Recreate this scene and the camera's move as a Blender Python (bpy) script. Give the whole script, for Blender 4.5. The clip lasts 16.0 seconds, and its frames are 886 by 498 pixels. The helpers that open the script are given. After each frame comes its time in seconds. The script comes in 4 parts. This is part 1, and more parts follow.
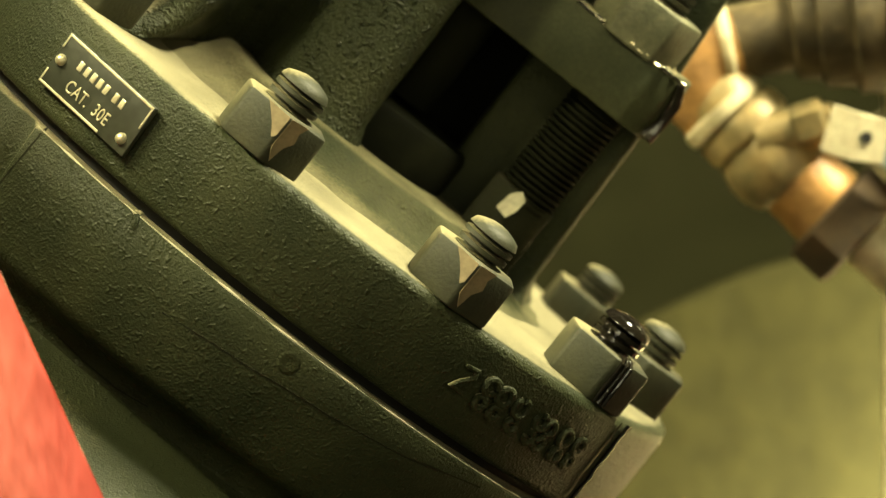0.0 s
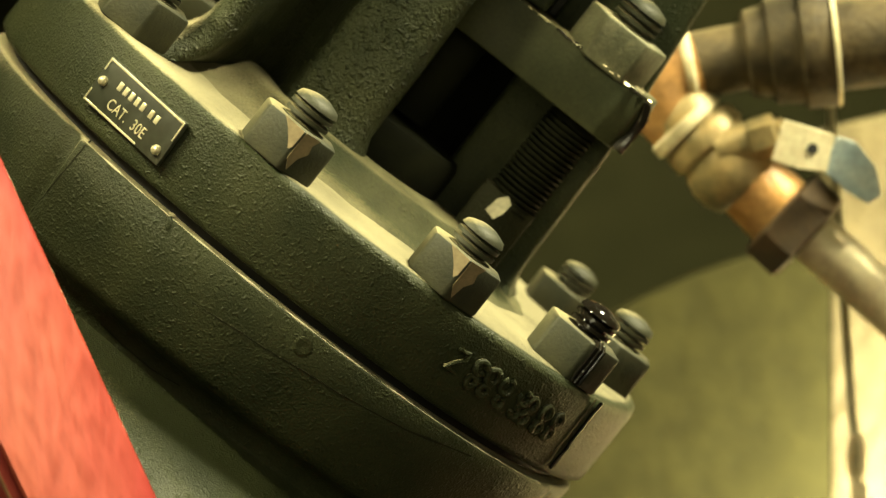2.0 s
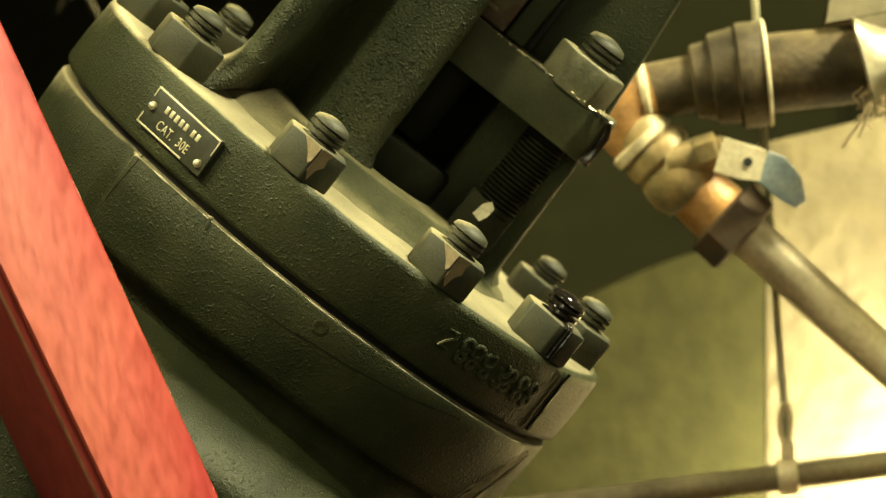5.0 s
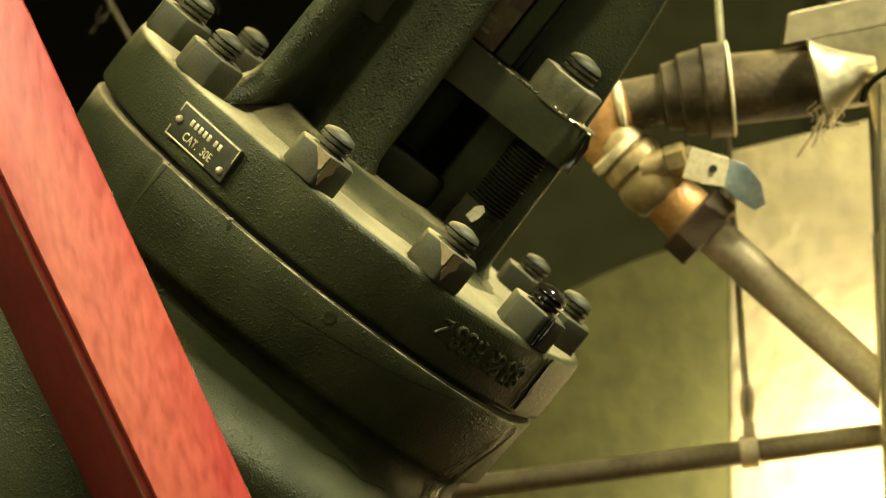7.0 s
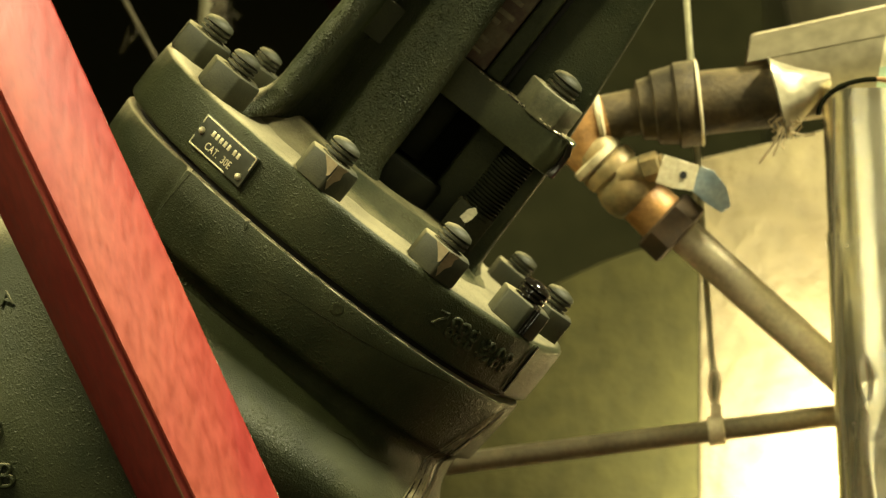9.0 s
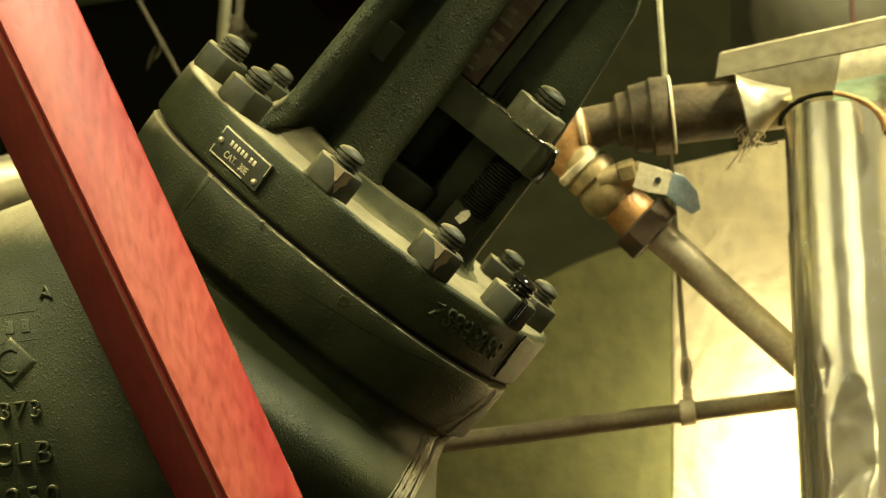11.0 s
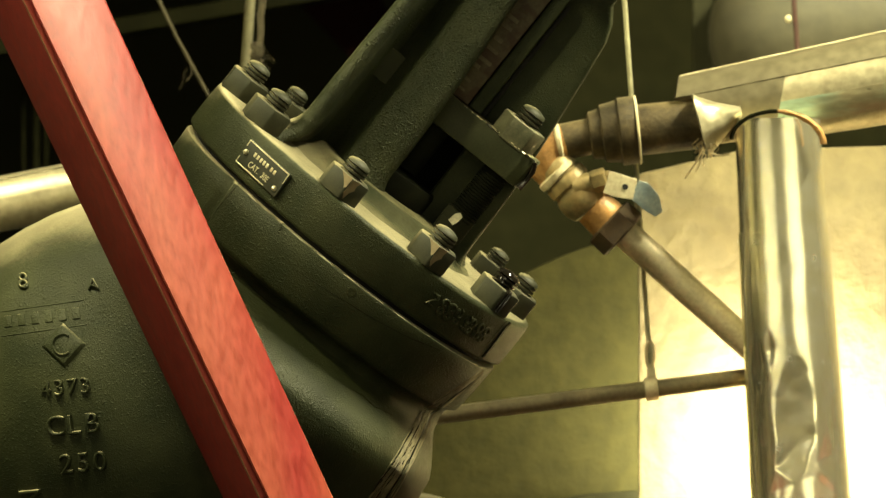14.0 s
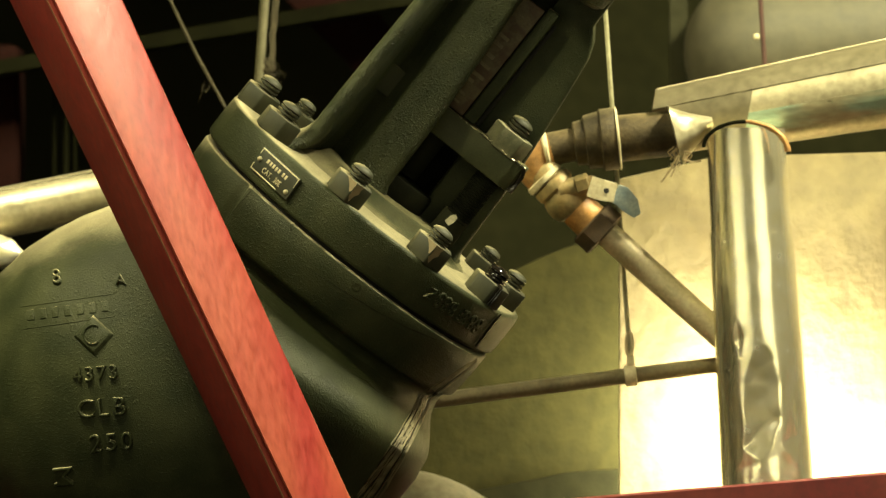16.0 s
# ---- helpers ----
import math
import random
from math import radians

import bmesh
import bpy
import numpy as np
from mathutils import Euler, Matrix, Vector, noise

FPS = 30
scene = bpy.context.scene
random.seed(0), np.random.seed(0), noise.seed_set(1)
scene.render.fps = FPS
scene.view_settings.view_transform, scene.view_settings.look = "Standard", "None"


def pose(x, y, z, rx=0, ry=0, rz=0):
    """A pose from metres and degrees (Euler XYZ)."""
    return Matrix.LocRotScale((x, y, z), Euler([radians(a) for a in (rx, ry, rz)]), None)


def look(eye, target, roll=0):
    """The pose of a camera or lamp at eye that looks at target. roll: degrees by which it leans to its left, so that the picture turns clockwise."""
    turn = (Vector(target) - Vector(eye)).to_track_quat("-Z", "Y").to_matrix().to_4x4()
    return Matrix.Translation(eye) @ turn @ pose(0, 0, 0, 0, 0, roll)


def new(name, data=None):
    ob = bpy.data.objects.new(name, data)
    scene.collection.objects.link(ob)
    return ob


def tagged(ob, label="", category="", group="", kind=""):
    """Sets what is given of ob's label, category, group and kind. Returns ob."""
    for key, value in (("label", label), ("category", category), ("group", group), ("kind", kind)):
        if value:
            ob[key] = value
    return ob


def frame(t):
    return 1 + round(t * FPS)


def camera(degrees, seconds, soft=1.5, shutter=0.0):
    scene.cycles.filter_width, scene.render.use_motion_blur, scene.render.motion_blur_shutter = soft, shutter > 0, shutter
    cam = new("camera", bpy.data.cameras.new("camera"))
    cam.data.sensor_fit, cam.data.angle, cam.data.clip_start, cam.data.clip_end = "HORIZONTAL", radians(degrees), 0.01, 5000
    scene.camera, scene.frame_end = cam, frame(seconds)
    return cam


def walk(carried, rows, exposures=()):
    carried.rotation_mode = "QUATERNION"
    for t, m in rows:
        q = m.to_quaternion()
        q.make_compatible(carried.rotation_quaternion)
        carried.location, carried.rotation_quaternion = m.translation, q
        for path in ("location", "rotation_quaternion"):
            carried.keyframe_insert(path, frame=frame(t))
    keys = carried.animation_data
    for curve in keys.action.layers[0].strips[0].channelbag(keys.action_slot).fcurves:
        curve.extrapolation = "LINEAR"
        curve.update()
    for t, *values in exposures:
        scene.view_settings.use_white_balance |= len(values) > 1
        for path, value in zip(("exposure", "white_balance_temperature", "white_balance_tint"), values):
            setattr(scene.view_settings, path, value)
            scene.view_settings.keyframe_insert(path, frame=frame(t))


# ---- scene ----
from mathutils.bvhtree import BVHTree

# ---------- camera and its way ----------
# Everything is placed to fit the camera's view, on a board that faces it: x right, y up,
# z towards the viewer, in pixel units of U metres, with d the metres behind the board.
U = 0.0006
LENS, PITCH, HIGH = 4.0, 15.0, 4.7
F = 784 / math.tan(radians(LENS / 2))
FAR = U * F
BOARD = pose(0, 0, HIGH, 90 + PITCH)
FOX, FOY = -65.5, 31.0
cam = camera(LENS, 16.0, 1.4)


def closeness(t):
    return math.exp(C0 + C1 * t + C2 * t * t + C3 * t ** 3)


C0, C1, C2, C3 = 0.8435, -0.06556, 0.001088, -0.0000179
rows = []
for step in range(33):
    t = step / 2
    gone = FAR * (1 - 1 / closeness(t))
    eye = Vector((FOX / F * gone, FOY / F * gone, FAR - gone))
    rows.append((t, BOARD @ Matrix.Translation(eye)))
walk(cam, rows, [(0.0, 0.79), (8.0, 0.43), (16.0, 0.31)])

# ---------- light ----------
world = bpy.data.worlds.new("world")
scene.world = world
world.use_nodes = True
world.node_tree.nodes["Background"].inputs[0].default_value = (0.9, 0.95, 0.5, 1)
world.node_tree.nodes["Background"].inputs[1].default_value = 0.018


def at(x, y, d=0.0):
    """A place on the board, spread with depth to fit the camera's view, in metres of the board's frame."""
    k = 1 + d / (7.5 if 0 < d <= 0.42 else 9.0)
    return Vector(((FOX + (x - 784 - FOX) * k) * U, (FOY + (441 - y - FOY) * k) * U, -d))


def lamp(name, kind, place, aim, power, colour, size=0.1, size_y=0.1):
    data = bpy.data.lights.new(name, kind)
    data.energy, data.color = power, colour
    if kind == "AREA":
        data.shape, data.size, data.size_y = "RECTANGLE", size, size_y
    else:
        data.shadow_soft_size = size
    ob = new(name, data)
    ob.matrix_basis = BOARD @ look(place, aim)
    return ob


lamp("ceiling_tube_light", "AREA", (-0.82, 1.05, 0.38), (-0.25, -0.05, 0), 30, (1.0, 0.93, 0.51), 0.12, 0.5)
# Added lamp out of view, brightens the flange top and the pipes.
lamp("side_fill_light", "AREA", (0.95, 1.15, 0.12), (0.2, 0, -0.1), 62, (1.0, 0.94, 0.57), 0.12, 0.5)
# Added fill, no window known: streaks the jackets and lifts the valve's front.
lamp("front_fill_light", "AREA", (1.3, 0.1, 1.7), (0.2, 0, -0.1), 3.2, (1.0, 0.94, 0.56), 0.2, 1.3)
# Added fill with no known source, for the flange, body and brace.
lamp("high_fill_light", "AREA", (-0.4, 1.32, 1.05), (-0.1, 0, 0.05), 14, (1.0, 0.93, 0.5), 0.3, 0.1)
# Added strip, no window known: a second streak on the vertical pipe.
lamp("left_fill_light", "AREA", (-0.75, -0.05, 1.35), (0.33, -0.05, -0.14), 1.6, (1.0, 0.94, 0.58), 0.08, 1.1)
# Unseen lamp behind the vertical pipe, added for the wall's bright patches.
lamp("hidden_wall_lamp", "AREA", at(1345, 785, 0.235), at(1345, 785, 0.36), 10, (1.0, 0.93, 0.66), 0.09, 0.16)
# Added lamps out of view, so the metal jackets mirror a brighter hall.
for x in (-3, 3):
    hall = lamp("hall_fill_light", "AREA", (0, 0, 0), (0, 0, -1), 125, (1.0, 0.94, 0.62), 0.4, 2.4)
    hall.matrix_basis = look((x, -11.5, 7.05), (x, -11.5, 0))


# ---------- materials ----------
def material(name, base, other, rough=0.6, metal=0.0, coarse=6.0, fine=120.0, bump=0.3, depth=0.002, dust=0.0, dust_colour=(0.42, 0.36, 0.2), stretch=(1, 1, 1), spread=(0.35, 0.7), rough_var=0.15, lumps=0.6, gloss=0.5, grain=5, pimples=0.0):
    m = bpy.data.materials.new(name)
    m.use_nodes = True
    nt = m.node_tree
    n, l = nt.nodes, nt.links
    bsdf = n["Principled BSDF"]
    tc = n.new("ShaderNodeTexCoord")
    mp = n.new("ShaderNodeMapping")
    mp.inputs["Scale"].default_value = stretch
    l.new(tc.outputs["Object"], mp.inputs[0])
    big = n.new("ShaderNodeTexNoise")
    big.inputs["Scale"].default_value, big.inputs["Detail"].default_value = coarse, 6
    small = n.new("ShaderNodeTexNoise")
    small.inputs["Scale"].default_value, small.inputs["Detail"].default_value = fine, grain
    l.new(mp.outputs[0], big.inputs["Vector"])
    l.new(mp.outputs[0], small.inputs["Vector"])
    ramp = n.new("ShaderNodeMapRange")
    ramp.inputs[1].default_value, ramp.inputs[2].default_value = spread
    l.new(big.outputs[0], ramp.inputs[0])
    mix = n.new("ShaderNodeMix")
    mix.data_type = "RGBA"
    mix.inputs[6].default_value, mix.inputs[7].default_value = (*base, 1), (*other, 1)
    l.new(ramp.outputs[0], mix.inputs[0])
    speck = n.new("ShaderNodeMix")
    speck.data_type, speck.blend_type = "RGBA", "OVERLAY"
    speck.inputs[0].default_value = 0.45
    l.new(mix.outputs[2], speck.inputs[6])
    l.new(small.outputs[0], speck.inputs[7])
    colour = speck.outputs[2]
    rr = n.new("ShaderNodeMapRange")
    rr.inputs[3].default_value, rr.inputs[4].default_value = max(0.02, rough - rough_var), min(1, rough + rough_var)
    l.new(small.outputs[0], rr.inputs[0])
    rough_out = rr.outputs[0]
    if dust:
        geo = n.new("ShaderNodeNewGeometry")
        sep = n.new("ShaderNodeSeparateXYZ")
        l.new(geo.outputs["Normal"], sep.inputs[0])
        add = n.new("ShaderNodeMath")
        add.operation = "MULTIPLY_ADD"
        add.inputs[1].default_value = 0.2
        l.new(big.outputs[0], add.inputs[0])
        l.new(sep.outputs[2], add.inputs[2])
        sift = n.new("ShaderNodeMath")
        sift.operation = "MULTIPLY_ADD"
        sift.inputs[1].default_value = 0.3
        l.new(small.outputs[0], sift.inputs[0])
        l.new(add.outputs[0], sift.inputs[2])
        add = sift
        lay = n.new("ShaderNodeMapRange")
        lay.inputs[1].default_value, lay.inputs[2].default_value = 0.8, 1.14
        lay.inputs[4].default_value = dust
        l.new(add.outputs[0], lay.inputs[0])
        dm = n.new("ShaderNodeMix")
        dm.data_type = "RGBA"
        dm.inputs[7].default_value = (*dust_colour, 1)
        l.new(lay.outputs[0], dm.inputs[0])
        l.new(colour, dm.inputs[6])
        colour = dm.outputs[2]
    l.new(colour, bsdf.inputs["Base Color"])
    l.new(rough_out, bsdf.inputs["Roughness"])
    bsdf.inputs["Metallic"].default_value = metal
    bsdf.inputs["Specular IOR Level"].default_value = gloss
    bp = n.new("ShaderNodeBump")
    bp.inputs["Strength"].default_value, bp.inputs["Distance"].default_value = bump, depth
    ad = n.new("ShaderNodeMath")
    ad.operation = "MULTIPLY_ADD"
    ad.inputs[1].default_value = lumps
    l.new(big.outputs[0], ad.inputs[0])
    l.new(small.outputs[0], ad.inputs[2])
    height = ad.outputs[0]
    if pimples:
        cells = n.new("ShaderNodeTexNoise")
        cells.inputs["Scale"].default_value, cells.inputs["Detail"].default_value = 380, 1.0
        cells.inputs["Distortion"].default_value = 0.0
        l.new(mp.outputs[0], cells.inputs["Vector"])
        mul = n.new("ShaderNodeMapRange")
        mul.interpolation_type = "SMOOTHSTEP"
        mul.inputs[1].default_value, mul.inputs[2].default_value = 0.54, 0.82
        l.new(cells.outputs[0], mul.inputs[0])
        plus = n.new("ShaderNodeMath")
        plus.operation = "MULTIPLY_ADD"
        plus.inputs[1].default_value = pimples
        l.new(mul.outputs[0], plus.inputs[0])
        l.new(height, plus.inputs[2])
        height = plus.outputs[0]
    l.new(height, bp.inputs["Height"])
    l.new(bp.outputs[0], bsdf.inputs["Normal"])
    return m


IRON = material("green_black_cast_iron_paint", (0.0168, 0.0209, 0.0082), (0.0345, 0.0382, 0.0163), 0.5, 0, 22, 820, 0.45, 0.0016, 0.72, (0.55, 0.48, 0.3), lumps=0.3, gloss=0.17, grain=3, pimples=0.9)
PEBBLY = material("pebbly_cast_iron_paint", (0.0168, 0.0209, 0.0082), (0.0345, 0.0382, 0.0163), 0.55, 0, 22, 620, 0.7, 0.0022, 0.72, (0.55, 0.48, 0.3), lumps=0.4, gloss=0.2, grain=3, pimples=1.6)
# Less dust than the flange: the yoke arm's shade is put in here.
HUB = material("hub_shade_iron_paint", (0.0165, 0.02, 0.008), (0.05, 0.05, 0.024), 0.6, 0, 30, 700, 0.45, 0.0016, 0.42, (0.5, 0.43, 0.25), lumps=0.4, gloss=0.08, grain=3, pimples=0.6)
BAR = material("dark_painted_steel_bar", (0.024, 0.0275, 0.0113), (0.042, 0.0435, 0.019), 0.5, 0, 30, 500, 0.3, 0.0007, 0.5, (0.5, 0.43, 0.23), gloss=0.25)
NUTS = material("dusty_painted_steel", (0.018, 0.02, 0.009), (0.04, 0.039, 0.018), 0.62, 0, 40, 600, 0.35, 0.0008, 0.4, (0.5, 0.43, 0.23), gloss=0.35)
DUSTY_NUT = material("cream_dusted_steel", (0.055, 0.056, 0.03), (0.13, 0.125, 0.075), 0.6, 0, 55, 500, 0.4, 0.0008, 0.6, (0.55, 0.49, 0.3), gloss=0.3)
BARE = material("chipped_bare_steel", (0.25, 0.19, 0.105), (0.12, 0.095, 0.05), 0.5, 0.1, 60, 400, 0.2, 0.0005)
# The yoke opening's shade is put into this near-black colour.
THREAD = material("recess_shade_steel", (0.005, 0.0055, 0.003), (0.01, 0.0105, 0.005), 0.75, 0.0, 40, 300, 0.1, 0.0005, gloss=0.06)
# Shade of the yoke recess and of casting creases, put into a black.
SHADE_IRON = material("shade_black_iron", (0.011, 0.012, 0.006), (0.022, 0.022, 0.011), 0.7, 0, 24, 500, 0.6, 0.0015, 0.1, (0.2, 0.17, 0.09), gloss=0.12)
OIL = material("wet_black_oil", (0.006, 0.005, 0.004), (0.012, 0.01, 0.006), 0.1, 0.0, 40, 200, 0.3, 0.001, rough_var=0.05, gloss=0.5)
GAP = material("gasket_and_gap_black", (0.008, 0.008, 0.006), (0.015, 0.014, 0.01), 0.8)
PLATE = material("black_enamel_plate", (0.016, 0.0185, 0.0105), (0.026, 0.028, 0.016), 0.4, 0, 40, 300, 0.1, 0.0005)
BRASS = material("pale_worn_and_glint_metal", (0.55, 0.5, 0.32), (0.7, 0.65, 0.45), 0.35, 0.5, 60, 400, 0.2, 0.0005)
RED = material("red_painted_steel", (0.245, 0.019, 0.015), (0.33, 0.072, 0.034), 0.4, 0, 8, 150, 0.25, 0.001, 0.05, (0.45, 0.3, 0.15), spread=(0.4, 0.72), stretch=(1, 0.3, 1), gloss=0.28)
# The brace's unlit side: its shade is put into this darker red.
WEB_RED = material("shade_dark_red_paint", (0.17, 0.018, 0.015), (0.2, 0.034, 0.024), 0.55, 0, 11, 150, 0.3, 0.001, stretch=(1, 0.4, 1), gloss=0.2)
MAROON = material("dull_dark_red_paint", (0.13, 0.014, 0.015), (0.17, 0.03, 0.022), 0.6, 0, 10, 120, 0.2, 0.001)
SILVER = material("bright_aluminium_jacket", (0.9, 0.84, 0.61), (0.76, 0.7, 0.5), 0.3, 0.6, 7, 60, 0.06, 0.002, rough_var=0.07, lumps=0.3)
SHEET = material("polished_aluminium_sheet", (0.96, 0.9, 0.67), (0.87, 0.8, 0.57), 0.24, 0.86, 7, 60, 0.05, 0.002, rough_var=0.08, lumps=0.3)
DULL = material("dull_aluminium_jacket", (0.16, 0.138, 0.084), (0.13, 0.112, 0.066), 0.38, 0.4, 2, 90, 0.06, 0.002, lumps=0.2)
PIPE = material("dusty_brown_iron_pipe", (0.024, 0.0185, 0.009), (0.09, 0.066, 0.03), 0.62, 0, 40, 260, 0.5, 0.0015, 0.14, (0.38, 0.32, 0.17), gloss=0.25)
RUST = material("orange_rusted_iron", (0.46, 0.24, 0.07), (0.17, 0.09, 0.035), 0.42, 0.15, 44, 260, 0.5, 0.0015, 0.3)
BRONZE = material("tarnished_bronze", (0.15, 0.13, 0.062), (0.42, 0.29, 0.12), 0.45, 0.2, 46, 240, 0.3, 0.001, 0.2)
GALV = material("galvanised_steel", (0.6, 0.52, 0.33), (0.4, 0.34, 0.2), 0.42, 0.2, 26, 240, 0.3, 0.001, 0.4)
LEVER = material("worn_blue_lever", (0.24, 0.31, 0.32), (0.45, 0.48, 0.42), 0.45, 0.2, 40, 260, 0.3, 0.001, 0.3)
CONCRETE = material("smooth_concrete", (0.029, 0.0265, 0.0075), (0.042, 0.0385, 0.0115), 0.9, 0, 5, 60, 0.4, 0.004, gloss=0.08)
PLASTER = material("rough_plastered_insulation", (0.13, 0.1, 0.044), (0.185, 0.15, 0.072), 0.85, 0, 9, 40, 0.55, 0.01)
# Shade on the wall behind and the low slab, put into the colour.
OLIVE = material("shade_olive_concrete", (0.022, 0.0215, 0.009), (0.031, 0.0305, 0.0135), 0.9, 0, 3, 50, 0.4, 0.004, gloss=0.05)
# The unlit upper room's dark is put into this low colour.
DARK = material("unlit_dark_concrete", (0.022, 0.022, 0.012), (0.034, 0.033, 0.018), 0.9, 0, 3, 50, 0.4, 0.004, gloss=0.05)
TANK = material("beige_painted_tank", (0.08, 0.072, 0.04), (0.06, 0.054, 0.032), 0.6, 0, 4, 60, 0.2, 0.003)
ROPE = material("hemp_rope", (0.045, 0.037, 0.017), (0.075, 0.06, 0.03), 0.9, 0, 60, 500, 0.8, 0.002)
CRUST = material("pale_dried_oil_crust", (0.22, 0.19, 0.1), (0.08, 0.065, 0.035), 0.55, 0, 60, 300, 0.8, 0.002)
# For unseen walls, kept pale as reflectors for the metal jackets.
PALE_WALL = material("pale_reflecting_wall", (0.55, 0.52, 0.4), (0.62, 0.59, 0.46), 0.85, 0, 2, 40, 0.3, 0.004)
FLOOR = material("grey_concrete_floor", (0.14, 0.135, 0.1), (0.2, 0.19, 0.14), 0.8, 0, 2, 40, 0.3, 0.004)

# Paints the highlight that runs along the brace's rounded lip.
EDGE_HIGHLIGHT = material("red_edge_highlight", (0.18, 0.09, 0.04), (0.25, 0.12, 0.055), 0.7)
FOIL = material("crumpled_thin_foil", (0.46, 0.41, 0.27), (0.34, 0.3, 0.19), 0.36, 0.5, 20, 120, 0.2, 0.002)
WORN = material("worn_olive_lettering", (0.15, 0.125, 0.07), (0.09, 0.07, 0.04), 0.7, 0, 60, 400, 0.4, 0.001)
PALE_MARK = material("pale_chip_and_highlight", (0.45, 0.42, 0.3), (0.55, 0.5, 0.36), 0.6, 0, 60, 300, 0.2, 0.0005)
RUSTY_PAINT = material("faded_red_brown_paint", (0.055, 0.03, 0.016), (0.085, 0.068, 0.035), 0.7, 0, 90, 400, 0.5, 0.001, spread=(0.42, 0.6))
PATINA = material("greenish_tarnished_jacket", (0.27, 0.37, 0.28), (0.36, 0.32, 0.2), 0.34, 0.35, 22, 160, 0.25, 0.001, stretch=(0.4, 1, 1), spread=(0.46, 0.6))
CREAM = material("pale_dusty_and_lit_steel", (0.72, 0.64, 0.42), (0.48, 0.41, 0.24), 0.6, 0.2, 40, 300, 0.3, 0.001)
RUST_DARK = material("dark_red_rust", (0.04, 0.026, 0.011), (0.1, 0.06, 0.024), 0.65, 0, 40, 300, 0.5, 0.001)
# Deep shade near the ceiling is put into this very dark red.
SHADE_RED = material("shade_red_brown_paint", (0.011, 0.0035, 0.003), (0.017, 0.0055, 0.004), 0.9, gloss=0.05)
PALE_PIPE = material("pale_dusty_pipe", (0.2, 0.165, 0.085), (0.12, 0.095, 0.048), 0.6, 0, 20, 240, 0.4, 0.0015, 0.3)
FRAY = material("pale_insulation_threads", (0.22, 0.165, 0.085), (0.36, 0.28, 0.15), 0.9)
ROD_DIM = material("dull_pale_rod", (0.085, 0.077, 0.037), (0.125, 0.112, 0.06), 0.6, 0.1, 30, 200, 0.2, 0.001)
# Joist and conduits get their deep shade from this near-black colour.
GALV_DARK = material("dark_galvanised_steel", (0.006, 0.006, 0.0025), (0.01, 0.01, 0.004), 0.9, 0.0, 20, 200, 0.2, 0.001, gloss=0.03)

ROD_PALE = material("pale_zinc_rod", (0.36, 0.34, 0.21), (0.26, 0.24, 0.14), 0.5, 0.2, 30, 200, 0.2, 0.001)
ROD_RED = material("dull_brown_red_rod", (0.05, 0.02, 0.014), (0.07, 0.03, 0.02), 0.7)

# ---------- helpers ----------
SPACE = {}


def thing(name, m, label, category, group="", kind=""):
    ob = new(name)
    ob.matrix_basis = m
    ob.empty_display_size = 0.05
    SPACE[ob] = m
    return tagged(ob, label, category, group, kind)


def smooth(me, angle=35):
    me.shade_smooth()
    me.set_sharp_from_angle(angle=radians(angle))


def part(name, bm, mat, parent=None, label="", m=None, angle=35):
    """Links a bmesh, given in its thing's own frame, as one mesh object."""
    bmesh.ops.recalc_face_normals(bm, faces=bm.faces)
    me = bpy.data.meshes.new(name)
    bm.to_mesh(me)
    bm.free()
    me.materials.append(mat)
    smooth(me, angle)
    ob = new(name, me)
    ob.parent = parent
    if m is not None:
        ob.matrix_basis = m
    return tagged(ob, label)


def again(ob, parent, m):
    o = ob.copy()
    scene.collection.objects.link(o)
    o.parent = parent
    o.matrix_basis = m
    return o


def rings(bm, loops, close=True, cap=True):
    """Skins a row of point loops."""
    made = [[bm.verts.new(p) for p in loop] for loop in loops]
    for a, b in zip(made, made[1:]):
        k = len(a)
        for i in range(k if close else k - 1):
            bm.faces.new((a[i], a[(i + 1) % k], b[(i + 1) % k], b[i]))
    if cap:
        bm.faces.new(made[0][::-1])
        bm.faces.new(made[-1])
    return bm


def lathe(profile, n=48, bm=None, cx=None, wob=0.0):
    """Turns (radius, height) pairs about z; units U. cx: sideways shift of each ring."""
    bm = bm or bmesh.new()
    loops = []
    for i, (r, z) in enumerate(profile):
        c = cx[i] if cx else 0.0
        loops.append([(U * (c + r * math.cos(2 * math.pi * k / n)), U * r * math.sin(2 * math.pi * k / n), U * z) for k in range(n)])
    return rings(bm, loops)


def tube(points, radius, n=20, bm=None, cap=True):
    """A round bar along points (metres); radius in metres, one or one a point."""
    bm = bm or bmesh.new()
    pts = [Vector(p) for p in points]
    rad = radius if isinstance(radius, (list, tuple)) else [radius] * len(pts)
    loops, side = [], None
    for i, p in enumerate(pts):
        t = (pts[min(i + 1, len(pts) - 1)] - pts[max(i - 1, 0)]).normalized()
        if side is None:
            side = t.orthogonal().normalized()
        side = (side - t * side.dot(t)).normalized()
        up = t.cross(side)
        loops.append([p + rad[i] * (side * math.cos(2 * math.pi * k / n) + up * math.sin(2 * math.pi * k / n)) for k in range(n)])
    return rings(bm, loops, True, cap)


